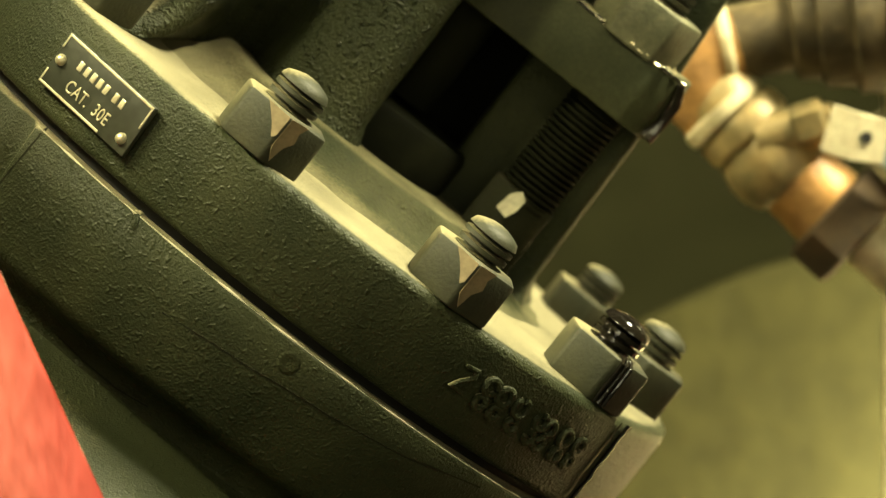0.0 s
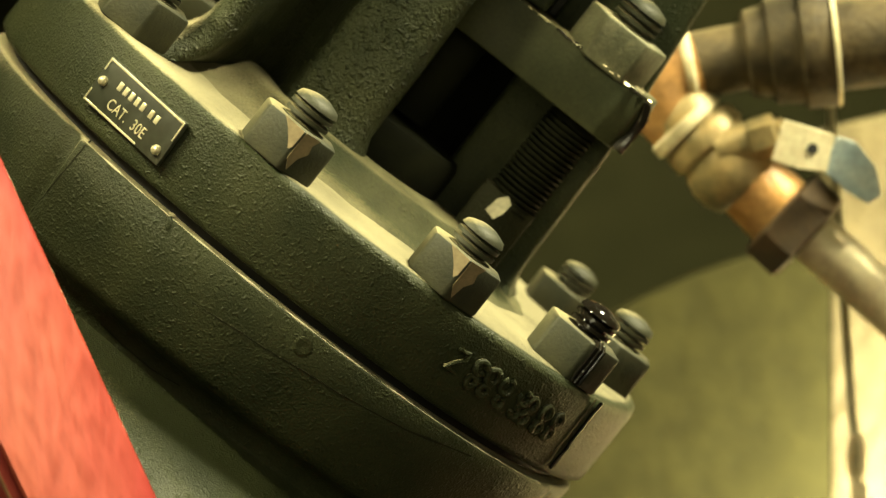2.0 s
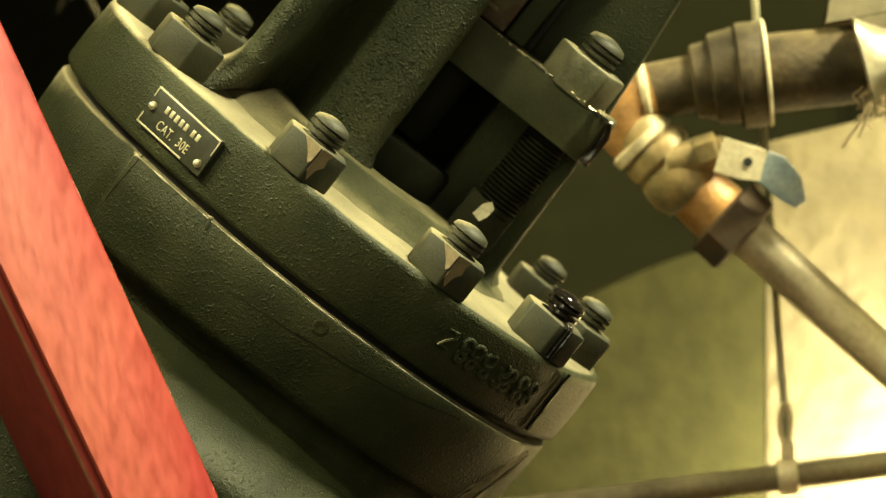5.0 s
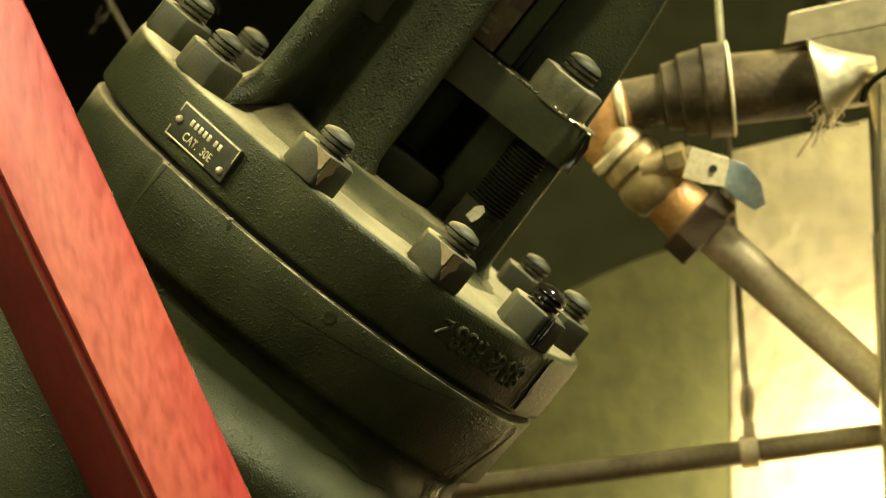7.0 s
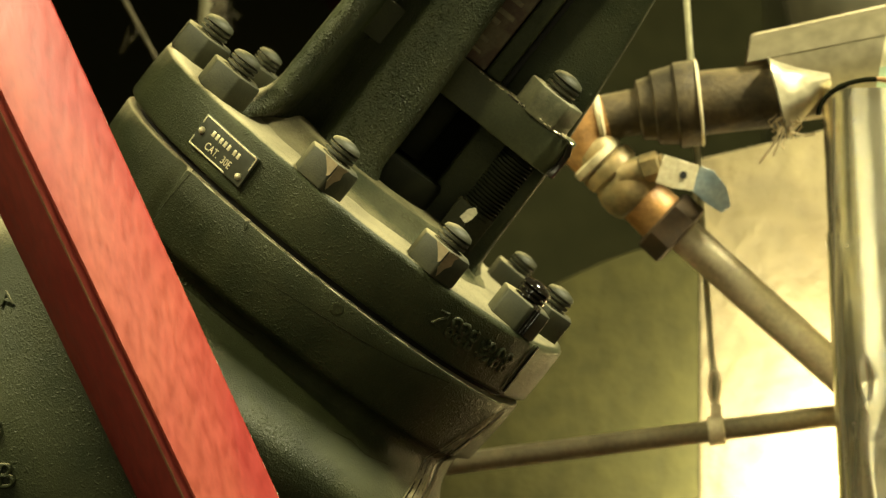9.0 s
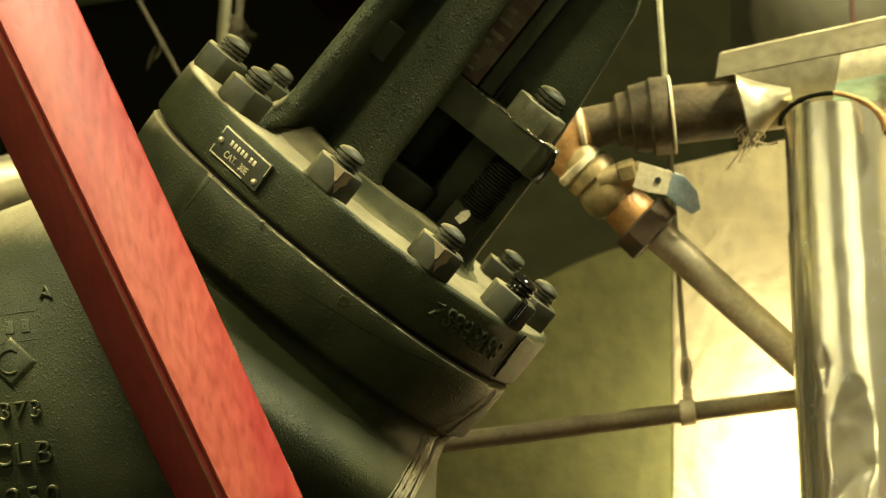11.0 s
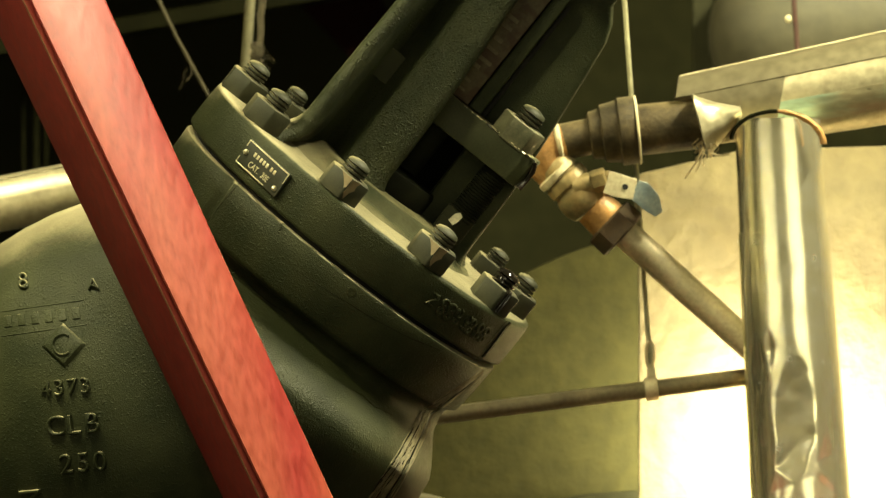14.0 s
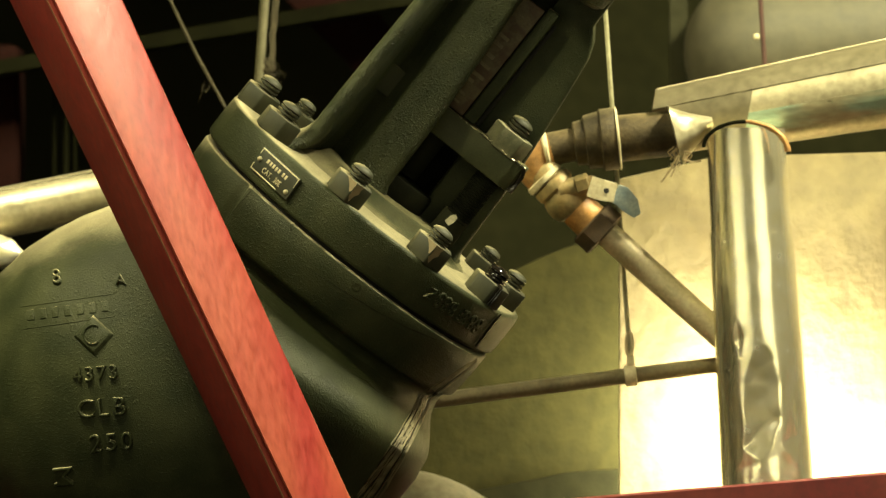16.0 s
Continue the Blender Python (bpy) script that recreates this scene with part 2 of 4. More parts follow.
def box(lo, hi, bevel=0.0, bm=None):
    bm = bm or bmesh.new()
    c = [(a + b) / 2 for a, b in zip(lo, hi)]
    s = [abs(b - a) for a, b in zip(lo, hi)]
    got = bmesh.ops.create_cube(bm, size=1, matrix=Matrix.LocRotScale(c, None, s))
    if bevel:
        edges = list({e for v in got["verts"] for e in v.link_edges})
        bmesh.ops.bevel(bm, geom=edges, offset=bevel, segments=3, affect="EDGES", profile=0.5)
    return bm


def hexagon(r, z0, z1, bevel, bm=None, turn=0.0):
    bm = bm or bmesh.new()
    loops = [[(U * r * math.cos(turn + k * math.pi / 3), U * r * math.sin(turn + k * math.pi / 3), U * z) for k in range(6)] for z in (z0, z1)]
    rings(bm, loops)
    bmesh.ops.bevel(bm, geom=list(bm.edges), offset=bevel * U, segments=2, affect="EDGES", profile=0.5)
    return bm


def prism(outline, lo, hi, bm=None, bevel=0.0):
    """A slab: an outline of (x, y) in metres, from height lo to hi along z."""
    bm = bm or bmesh.new()
    rings(bm, [[(x, y, z) for x, y in outline] for z in (lo, hi)])
    if bevel:
        bmesh.ops.bevel(bm, geom=list(bm.edges), offset=bevel, segments=2, affect="EDGES", profile=0.5)
    return bm


def oval(cx, cy, rx, ry, z, n=32, power=2.0):
    out = []
    for k in range(n):
        c, s = math.cos(2 * math.pi * k / n), math.sin(2 * math.pi * k / n)
        out.append((U * (cx + rx * math.copysign(abs(c) ** (2 / power), c)), U * (cy + ry * math.copysign(abs(s) ** (2 / power), s)), U * z))
    return out


# ---------- the room ----------
def wall(name, lo, hi, mat, label):
    ob = part(name, box(lo, hi), mat)
    return tagged(ob, label, "wall" if "wall" in name else name, "", "structure")


wall("floor", (-7, -17, -0.2), (7, 6, 0), FLOOR, "bare grey concrete boiler room floor")
wall("ceiling", (-7, -17, 7.2), (7, 6, 7.4), DARK, "concrete ceiling deck, unlit dark put in its colour")
wall("wall_south", (-7, -17.2, 0), (7, -17, 7.2), PALE_WALL, "plain pale wall out of view, reflects light to the jackets")
wall("wall_west", (-7.2, -17, 0), (-7, 6, 7.2), PALE_WALL, "plain pale wall out of view, reflects light to the jackets")
wall("wall_east", (7, -17, 0), (7.2, 6, 7.2), PALE_WALL, "plain pale wall out of view, reflects light to the jackets")
wall("wall_north", (-7, 6, 0), (7, 6.2, 7.2), DARK, "concrete wall, unlit dark put in its colour")


def on_board(name, outline, d0, d1, mat, label, category, kind="", bevel=0.0):
    """A slab that stands parallel to the board, from depth d0 to d1."""
    pts = [at(x, y, d0) for x, y in outline]
    bm = prism([(p.x, p.y) for p in pts], -d1, -d0, bevel=bevel)
    ob = part(name, bm, mat)
    ob.matrix_basis = BOARD
    return tagged(ob, label, category, "", kind)


# The slab's curved top edge draws the boundary of shade on the wall.
curve = [(1086 - 226 * k / 12, 418 + 85 * (k / 12) ** 1.6) for k in range(13)]
on_board("wall_bulkhead", [(1086, 8700), *curve, (700, 520), (700, 8700)], 0.3615, 0.5, CONCRETE, "smooth stained concrete slab, its curved top drawn as a shade edge", "wall", "structure")
on_board("wall_insulated", [(1086, 8700), (1086, 318), (1250, 280), (4000, 200), (4000, 8700)], 0.36, 0.6, PLASTER, "rough plastered yellowish insulated wall block", "wall", "structure", 0.004)
on_board("wall_behind", [(800, -3800), (4000, -3800), (4000, 8700), (800, 8700)], 1.9, 2.0, OLIVE, "concrete wall, shade put in its dark colour", "wall", "structure")

# ---------- the valve ----------
AXIS, LEANING = radians(51.5), radians(5.5)
ca, sa, ct, st = math.cos(AXIS), math.sin(AXIS), math.cos(LEANING), math.sin(LEANING)
axis = Vector((ca * ct, sa * ct, st))
chord = Vector((sa, -ca, 0))
back = axis.cross(chord)
rot = Matrix((chord, back, axis)).transposed().to_4x4()
centre = Vector(((617 - 784) * U, (441 - 430) * U, 0))
VALVE = BOARD @ Matrix.Translation(centre) @ rot
valve = thing("globe_valve", VALVE, "large dark green-black cast iron globe valve with a dusty bolted bonnet", "valve")


def ramp(x, lo, hi):
    k = min(1, max(0, (x - lo) / (hi - lo)))
    return k * k * (3 - 2 * k)


# bulb-shaped body: rings of (radius, height, sideways shift)
BULB = [(300, -4.4, 0), (311.5, -4.5, 0), (313.6, -5.4, 0), (315.5, -8, 0), (314, -40, 0), (310.5, -90, 0), (309, -97, 0), (304, -101, 0), (299, -103.5, 0), (296, -111, 0), (296, -124, 0), (300, -136, -1), (304, -146, -3), (311, -158, -4), (320, -172, -6), (332, -188, -9),
        (345, -204, -12), (368, -250, -22), (383, -300, -34), (392, -360, -46), (392, -430, -56), (380, -510, -62), (350, -590, -66), (300, -670, -68), (220, -740, -70), (120, -790, -70), (40, -805, -70)]
loops = []
for r, z, c in BULB:
    loop = []
    for k in range(360):
        a = 2 * math.pi * k / 360
        deg = (k + 180) % 360 - 180
        lump = 8.0 * ramp(deg, -38.5, -37) * (1 - ramp(deg, 66, 74)) - 5.0 * ramp(deg, -43, -39.5) * (1 - ramp(deg, -39.2, -38.2))
        wave = 2.2 * noise.noise((math.sin(a) * 2.2, math.cos(a) * 2.2, z / 130)) + 1.0 * noise.noise((math.sin(a) * 9, math.cos(a) * 9, z / 40))
        rr = r + lump * (1 - ramp(-z, 98, 130)) * (z < -4.45) + wave * (z < -15)
        near = max(0, math.cos(a))
        rr -= 7 * near * min(1, max(0, (-z - 8) / 90)) * (1 - ramp(-z, 104, 140))
        rr -= 2 * near * ramp(-z, 88, 100) * (1 - ramp(-z, 118, 200))
        rr -= 9 * near * ramp(-z, 98, 106) * (1 - ramp(-z, 118, 165))
        rr += 74 * near ** 0.8 * ramp(-z, 124, 188) * (1 - 0.62 * ramp(-z, 196, 300)) * (1 - ramp(-z, 340, 640))
        loop.append((U * (c + rr * math.sin(a)), -U * rr * math.cos(a), U * z))
    loops.append(loop)
body_bm = rings(bmesh.new(), loops)
body_bm.normal_update()
from_body = BVHTree.FromBMesh(body_bm)
body = part("valve_body", body_bm, IRON, valve, "dark painted cast iron bulb-shaped body", angle=50)
# A pale tube paints the lit, dusty line on the flange's upper edge.
lip = [(U * r * math.sin(q), -U * r * math.cos(q), U * -5.2) for q, r in [(radians(d), 321.2 + 0.4 * noise.noise((d * 0.3, 1, 4))) for d in range(-37, 66)]]
part("worn_and_lit_edge", tube(lip, [U * max(0.1, 0.5 + 0.9 * noise.noise((k * 0.21, 3, 3))) for k in range(len(lip))], 6), PALE_MARK, valve, "pale flange edge, highlight put in its colour")
part("gasket", lathe([(298, -6), (298, 8)], 64), GAP, valve, "black gasket in the flange gap")
FLANGE = [(280, 3.2), (315, 3.2), (317.5, 5), (318.5, 9), (319, 40), (318.5, 76), (316.8, 81), (312, 83.6), (304, 84.4), (240, 85), (205, 86.2), (190, 86.8), (20, 87)]
loops = []
for r, z in FLANGE:
    loop = []
    for k in range(144):
        a = 2 * math.pi * k / 144
        rr = r + 1.3 * noise.noise((math.sin(a) * 3, math.cos(a) * 3, z / 60)) + 0.7 * noise.noise((math.sin(a) * 14, math.cos(a) * 14, z / 20))
        rr -= 7 * max(0, math.cos(a)) * min(1, max(0, (76 - z) / 72))
        loop.append((U * rr * math.sin(a), -U * rr * math.cos(a), U * (z + (1.2 * noise.noise((math.sin(a) * 5, math.cos(a) * 5, 7)) if z > 80 else 0))))
    loops.append(loop)
part("bonnet_flange", rings(bmesh.new(), loops), IRON, valve, "thick round flange with a dusty top", angle=45)
part("bonnet_hub", lathe([(196, 85.6), (188, 87.2), (176, 89), (162, 92), (151, 96.5), (143, 102.5), (138, 109), (133, 113), (124, 115), (60, 116), (20, 116.5)], 96), HUB, valve, "hub in the middle of the bonnet, shade put in its colour", angle=50)

# yoke: the near arm is a channel with a ridge on its outer side, the far arm is flat
# The section's deep back also keeps light out of the opening.
SECTION = [(-80, 40), (-80, -58), (-79.5, -72), (-77, -84), (-72, -92), (-65, -95), (-58, -93), (-51, -84), (-48, -60), (-45, -22), (-39, 18), (-24, 36), (-8, 24), (6, -14), (22, -36), (44, -44), (78, -45), (88, -40), (92, -28), (92, 40), (60, 150), (-60, 150)]
loops = []
for z, cx, cy, k in ((84, -102, -62, 1.0), (85.5, -102, -62, 1.0), (88, -102, -62, 1.0), (92, -102, -61, 1.0), (98, -101, -61, 1.0), (106, -101, -60, 1.0), (116, -100, -60, 1.0), (130, -100, -60, 1.0), (150, -99, -60, 1.0), (200, -99, -59, 1.0), (300, -100, -56, 0.97), (400, -102, -52, 0.92), (520, -105, -48, 0.86), (640, -96, -40, 0.84)):
    h = min(62.0, z - 84)
    k += (62 - math.sqrt(62 ** 2 - (62 - h) ** 2)) / 95
    loops.append([(U * (cx + x * k), U * (cy + y * (1 + 0.75 * (k - 1))), U * z) for x, y in SECTION])
bm = rings(bmesh.new(), loops)
bmesh.ops.subdivide_edges(bm, edges=[e for e in bm.edges if e.calc_length() > 40 * U], cuts=1)
part("yoke_arm", bm, PEBBLY, valve, "channel-shaped cast yoke arm with dusty foot", angle=55)
loops = []
for z, cx, cy, rx, ry in ((84, 104, 58, 74, 72), (92, 107, 57, 64, 62), (104, 110, 56, 57, 55), (130, 112, 56, 54, 52), (235, 110, 56, 53, 50), (362, 98, 56, 52, 48), (447, 88, 54, 52, 46), (515, 80, 52, 51, 46), (545, 70, 48, 50, 46), (570, 52, 44, 50, 48), (640, 42, 40, 58, 52)):
    loops.append(oval(cx, cy, rx, ry, z, 56, 14))
part("yoke_arm", rings(bmesh.new(), loops), IRON, valve, "flat cast yoke arm", angle=40)
# An added back plate closes the yoke so that its opening stays dark.
part("yoke_opening_back", box((-120 * U, 70 * U, 90 * U), (66 * U, 100 * U, 580 * U), 4 * U), THREAD, valve)
part("yoke_head", lathe([(84, 596), (96, 606), (100, 640), (104, 760), (90, 780), (30, 782)], 48), IRON, valve)
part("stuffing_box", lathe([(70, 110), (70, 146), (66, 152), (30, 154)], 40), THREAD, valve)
part("stem", lathe([(24, 160), (24, 700)], 24), THREAD, valve, "stem, recess shade put in its dark colour")
gl = [(-150, -34), (140, -38), (158, -30), (167, -16), (168, 18), (150, 36), (-150, 40)]
gland = part("gland_flange", prism([(x * U, y * U) for x, y in gl], 248 * U, 302 * U, bevel=2.5 * U), BAR, valve, "thick gland flange bar with an oily end")
slip = part("name_strip", box((-40 * U, -26 * U, 304 * U), (18 * U, -6 * U, 540 * U), 3 * U), RUSTY_PAINT, valve, "faded strip with worn unreadable lettering")
for k in range(10):
    z = 314 + k * 21 + random.uniform(-5, 5)
    w = random.uniform(4, 13)
    x = -8 + random.uniform(-8, 4)
    part("worn_bar", box(((x - w) * U, -27.0 * U, z * U), ((x + w) * U, -25 * U, (z + random.uniform(3, 8)) * U), 1 * U), RUST_DARK if random.random() < 0.35 else WORN, slip)
part("side_strip", box((20 * U, -30 * U, 304 * U), (44 * U, -4 * U, 550 * U), 4 * U), IRON, valve)
# A black rib paints the shade in the groove beside the strip.
part("groove_rib", box((44 * U, 4 * U, 304 * U), (52 * U, 30 * U, 540 * U), 2 * U), GAP, valve, "groove floor beside the strip, shade put in its black")

# oil on the gland bar's end and edge
edge = [(U * (60 + 5 * k), U * (-37.5 + 1.2 * noise.noise((k * 0.8, 0, 0))), U * (301 + 2 * noise.noise((k * 0.6, 4, 0)))) for k in range(21)]
part("oil_edge", tube(edge, [U * (1.2 + 1.6 * abs(noise.noise((k * 0.9, 2, 2)))) for k in range(21)], 8), OIL, gland, "wet black oil")
part("oil_run", tube([(U * 160, U * -26, U * 300), (U * 166, U * -20, U * 285), (U * 167, U * -20, U * 268), (U * 165, U * -24, U * 250)], [5 * U, 6 * U, 5 * U, 7 * U], 10), OIL, gland, "wet black oil")


# Pale chips along the bar's edge also paint its bright glints.
for k in range(40):
    x = 10 + 156 * random.random() ** 0.7
    w = random.uniform(1, 3)
    pts = [(U * (x + w * j), U * (-37 - 1.2 * (x < 140) + max(0, x - 140) * 0.33 + 0.8 * noise.noise((k, j, 3))), U * (301.5 + random.uniform(-1.5, 1))) for j in (-1, 0, 1)]
    part("paint_chip", tube(pts, [0.3 * U, random.uniform(0.5, 1.2) * U, 0.3 * U], 6), BRASS, gland, "pale bare chip with a painted glint")

# studs and nuts
def stud_mesh(r, z0, z1, pitch=7.0, crown=9.0):
    prof, z = [(r * 0.76, z0)], z0
    while z < z1 - crown - pitch * 0.5:
        prof += [(r * 0.72, z), (r * 0.73, z + pitch * 0.22), (r, z + pitch * 0.36), (r, z + pitch * 0.84), (r * 0.74, z + pitch)]
        z += pitch
    prof += [(r, z + 0.3 * pitch), (r * 0.99, z1 - crown * 0.8), (r * 0.9, z1 - crown * 0.35), (r * 0.68, z1 - 1), (r * 0.35, z1 + 1.2), (r * 0.1, z1 + 1.8)]
    return lathe(prof, 40)


nut = part("nut", hexagon(39, 0, 39, 3.2), NUTS, valve, "heavy hex nut with dusty worn paint")
stud = part("stud", stud_mesh(20.5, 34, 65), NUTS, nut, "threaded stud end", angle=48)
oily_stud = part("stud", stud_mesh(20.5, 34, 65), OIL, None, "stud end wet with black oil", angle=48)
angles = [(-84, 4, 1), (-52, 12, 1), (-11.5, 9, 1.03), (25.2, 7, 1.03), (58.7, 14, 1), (93, 5, 0.95), (132, 12, 0.84), (170, 0, 0.9), (-160, 0, 0.9), (-132, -8, 0.86)]
made = {}
for i, (deg, turn, size) in enumerate(angles):
    a = radians(deg)
    rb = 272 if deg == 93 else 283
    m = Matrix.Translation((U * rb * math.sin(a), -U * rb * math.cos(a), (83 if abs(deg) < 100 else 79) * U)) @ pose(0, 0, 0, 0, 0, 90 + turn) @ Matrix.Scale(size, 4)
    if i == 0:
        nut.matrix_basis = m
        made[i] = nut
    else:
        made[i] = again(nut, valve, m)
        if i == 4:
            oily_stud.parent = made[i]
        else:
            again(stud, made[i], Matrix())
m = Matrix.Translation((U * 110, U * -8, 298 * U)) @ pose(0, 0, 0, 0, 0, 122) @ Matrix.Scale(1.05, 4)
gland_nut = part("nut", hexagon(39, 0, 39, 3.2), DUSTY_NUT, valve, "cream-dusted hex nut on the gland bar", m)
again(stud, gland_nut, Matrix())
# Chips on the nut, their pale colour doubling as glints.
for k in range(14):
    q = radians(random.uniform(150, 330))
    spot = Vector((math.cos(q), math.sin(q), 0)) * 41 * U + Vector((0, 0, random.uniform(3, 7) * U))
    run_in = Vector((-math.sin(q), math.cos(q), 0)) * random.uniform(1, 3) * U
    part("paint_chip", tube([spot - run_in, spot, spot + run_in], [0.3 * U, random.uniform(0.4, 0.9) * U, 0.3 * U], 6), CREAM, gland_nut, "pale bare chip with a painted glint")
gs = part("gland_stud", stud_mesh(24, 150, 250, 5), THREAD, valve, "threaded gland stud, recess shade put in its black", Matrix.Translation((U * 122, U * -4, 0)), 25)
part("stud_hexagon", hexagon(31, 96, 160, 3, turn=radians(30)), SHADE_IRON, valve, "", Matrix.Translation((U * 120, 0, 0)))
part("paint_chip", prism([(U * x, U * y) for x, y in ((-9, -12), (4, -15), (9, -4), (10, 9), (2, 15), (-6, 6))], 0, U * 1.2), PALE_MARK, valve, "pale bare patch", Matrix.Translation((U * 116, U * -36.2, U * 150)) @ pose(0, 0, 0, 90, 0, 0) @ Matrix.Scale(0.8, 4))

# bare metal where paint has chipped off the corners of two nuts
for i in (2, 3):
    for side, outline in ((0, ((20, 39), (37, 38.5), (37.5, 14), (31, 4), (28, 17), (22, 24), (24, 32))), (1, ((0, 38.5), (22, 39), (15, 33), (9, 27), (3, 19), (0.5, 22)))):
        h = 39 * math.cos(math.pi / 6)
        pts = [(U * (19.5 - x), U * y) for x, y in outline][::-1]
        face = radians(210 if side == 0 else 150)
        out = Vector((math.cos(face), math.sin(face), 0))
        along = Vector((-out.y, out.x, 0))
        m = Matrix.Translation(out * (h + 0.1) * U) @ Matrix((along, (0, 0, 1), along.cross(Vector((0, 0, 1))))).transposed().to_4x4()
        part("paint_chip", prism(pts, 0, U * 0.5), BARE, made[i], "bare chipped metal", m)


for k in range(3):
    q = radians(188 + 7 * k)
    pts = [(U * r * math.cos(q), U * r * math.sin(q), U * z) for r, z in ((22, 40), (32, 40), (36.5, 37), (36.8, 26), (36.6, 12 - 4 * k), (37, 2))]
    part("oil_run", tube(pts, [1.2 * U, 1.8 * U, 2 * U, 1.6 * U, 2 * U, 1.2 * U], 8), OIL, made[4], "black oil run")

# ---------- nameplate ----------
def flange_at(deg, z, r=316.0):
    a = radians(deg)
    out = Vector((math.sin(a), -math.cos(a), 0))
    along = Vector((math.cos(a), math.sin(a), 0))
    return Matrix.Translation(Vector((out.x * r * U, out.y * r * U, z * U))) @ Matrix((along, (0, 0, 1), out)).transposed().to_4x4()


def letters(text, height, depth, spacing=1.0, soft=0.02):
    """A mesh of raised writing, centred, in metres."""
    c = bpy.data.curves.new("writing", "FONT")
    c.body, c.size, c.extrude, c.align_x, c.align_y, c.space_character = text, height / 0.72, depth, "CENTER", "CENTER", spacing
    c.bevel_depth, c.bevel_resolution, c.offset = height * soft, 2, -height * soft * 0.8
    ob = bpy.data.objects.new("writing", c)
    me = bpy.data.meshes.new_from_object(ob)
    bpy.data.objects.remove(ob)
    bm = bmesh.new()
    bm.from_mesh(me)
    bmesh.ops.remove_doubles(bm, verts=bm.verts, dist=1e-7)
    return bm


NPW, NPH = 55, 18.5
plate_bm = box((-NPW * U, -NPH * U, -3 * U), (NPW * U, NPH * U, 1.5 * U), 0.5 * U)
plate = part("nameplate", plate_bm, PLATE, valve, "small black nameplate with pale border", flange_at(-33.1, 42, 318.4) @ pose(0, 0, 0, 4.5) @ Matrix.Diagonal((0.93, 1.2, 1, 1)))
for x0, y0, x1, y1 in ((-54, 16.3, 54, 18), (-54, -18, 22, -16.3), (-54, -17.5, -52.4, -8), (-54, 8, -52.4, 17), (52.4, 2, 54, 17)):
    part("border_bar", box((x0 * U, y0 * U, 1 * U), (x1 * U, y1 * U, 2.2 * U), 0.3 * U), BRASS, plate, "pale worn border")
x = -31.0
for w in (5.4, 5.4, 5.4, 5.4, 5.4, 0, 5.4, 5.4):
    if w:
        part("letter_bar", box(((x + 0.6) * U, 3.0 * U, 1 * U), ((x + 5.8) * U, 9.4 * U, 2.1 * U), 0.6 * U), BRASS, plate)
    x += 8.3 if w else 4.0
part("lettering", letters("CAT.  30E", 8.6 * U, 0.5 * U, 1.05), BRASS, plate, "pale stamped lettering", Matrix.Translation((-2 * U, -8.2 * U, 1.6 * U)))
for x, y in ((-47, 1), (45, -10)):
    part("rivet", lathe([(5.6, 0), (5.6, 2), (4.4, 4.4), (2.2, 5.8), (0.3, 6.2)], 16), BRASS, plate, "round rivet head", Matrix.Translation((x * U, y * U, 1 * U)) @ Matrix.Diagonal((0.82 / 0.93, 0.82 / 1.2, 0.9, 1)))

# illegible cast figures on the flange rim
for k in range(7):
    spot = flange_at(36.4 + k * 3.5 + random.uniform(-0.4, 0.4), 46 - k * 0.5, 316.9)
    for up, r in ((-7.5, 5.0), (7.0, 6.4)):
        r *= random.uniform(0.9, 1.1)
        open_arc = random.uniform(5.2, 6.28)
        pts = [(U * r * math.cos(q + k) * 0.95, U * (up + r * math.sin(q + k)), U * (1.4 + 0.5 * math.sin(2 * q + k))) for q in [open_arc * j / 14 for j in range(15)]]
        part("cast_figure", tube(pts, [U * (2.9 + 0.6 * noise.noise((k, up, j * 0.5))) for j in range(15)], 8), IRON, valve, "", spot @ pose(0, 0, 0, 0, 0, random.uniform(-20, 20)))


hook = [(-7, 9), (5, 10), (6, 4), (-2, -3), (-7, -9), (6, -10)]
part("cast_figure", tube([(U * x, U * y, U * 1.6) for x, y in hook], [1.4 * U, 2.6 * U, 2.8 * U, 2.2 * U, 2.8 * U, 1.4 * U], 8), IRON, valve, "", flange_at(32.3, 47, 316.9))

# ---------- raised marks on the body ----------
TO_VALVE = VALVE.inverted() @ BOARD
BOARD_EYE = TO_VALVE.to_3x3() @ Vector((0, 0, -1))


def on_body(x, y, lift=0.0):
    """The place on the body's skin that lies behind (x, y) of the board, lifted along the normal."""
    p = TO_VALVE @ Vector(((x - 784) * U, (441 - y) * U, 1.0))
    hit, normal, _, _ = from_body.ray_cast(p, BOARD_EYE)
    if hit is None:
        return None
    if normal.dot(BOARD_EYE) > 0:
        normal = -normal
    return hit + normal * lift * U


def cast_mark(name, bm, x, y, turn, label):
    """Bends a flat mark onto the body."""
    c, s_ = math.cos(radians(turn)), math.sin(radians(turn))
    for v in bm.verts:
        px, py = x + (v.co.x * c - v.co.y * s_) / U, y - (v.co.x * s_ + v.co.y * c) / U
        q = on_body(px, py, v.co.z / U + (1.5 if "letter" in name else 0.0))
        if q is not None:
            v.co = q
    return part(name, bm, IRON, body, label, angle=40)


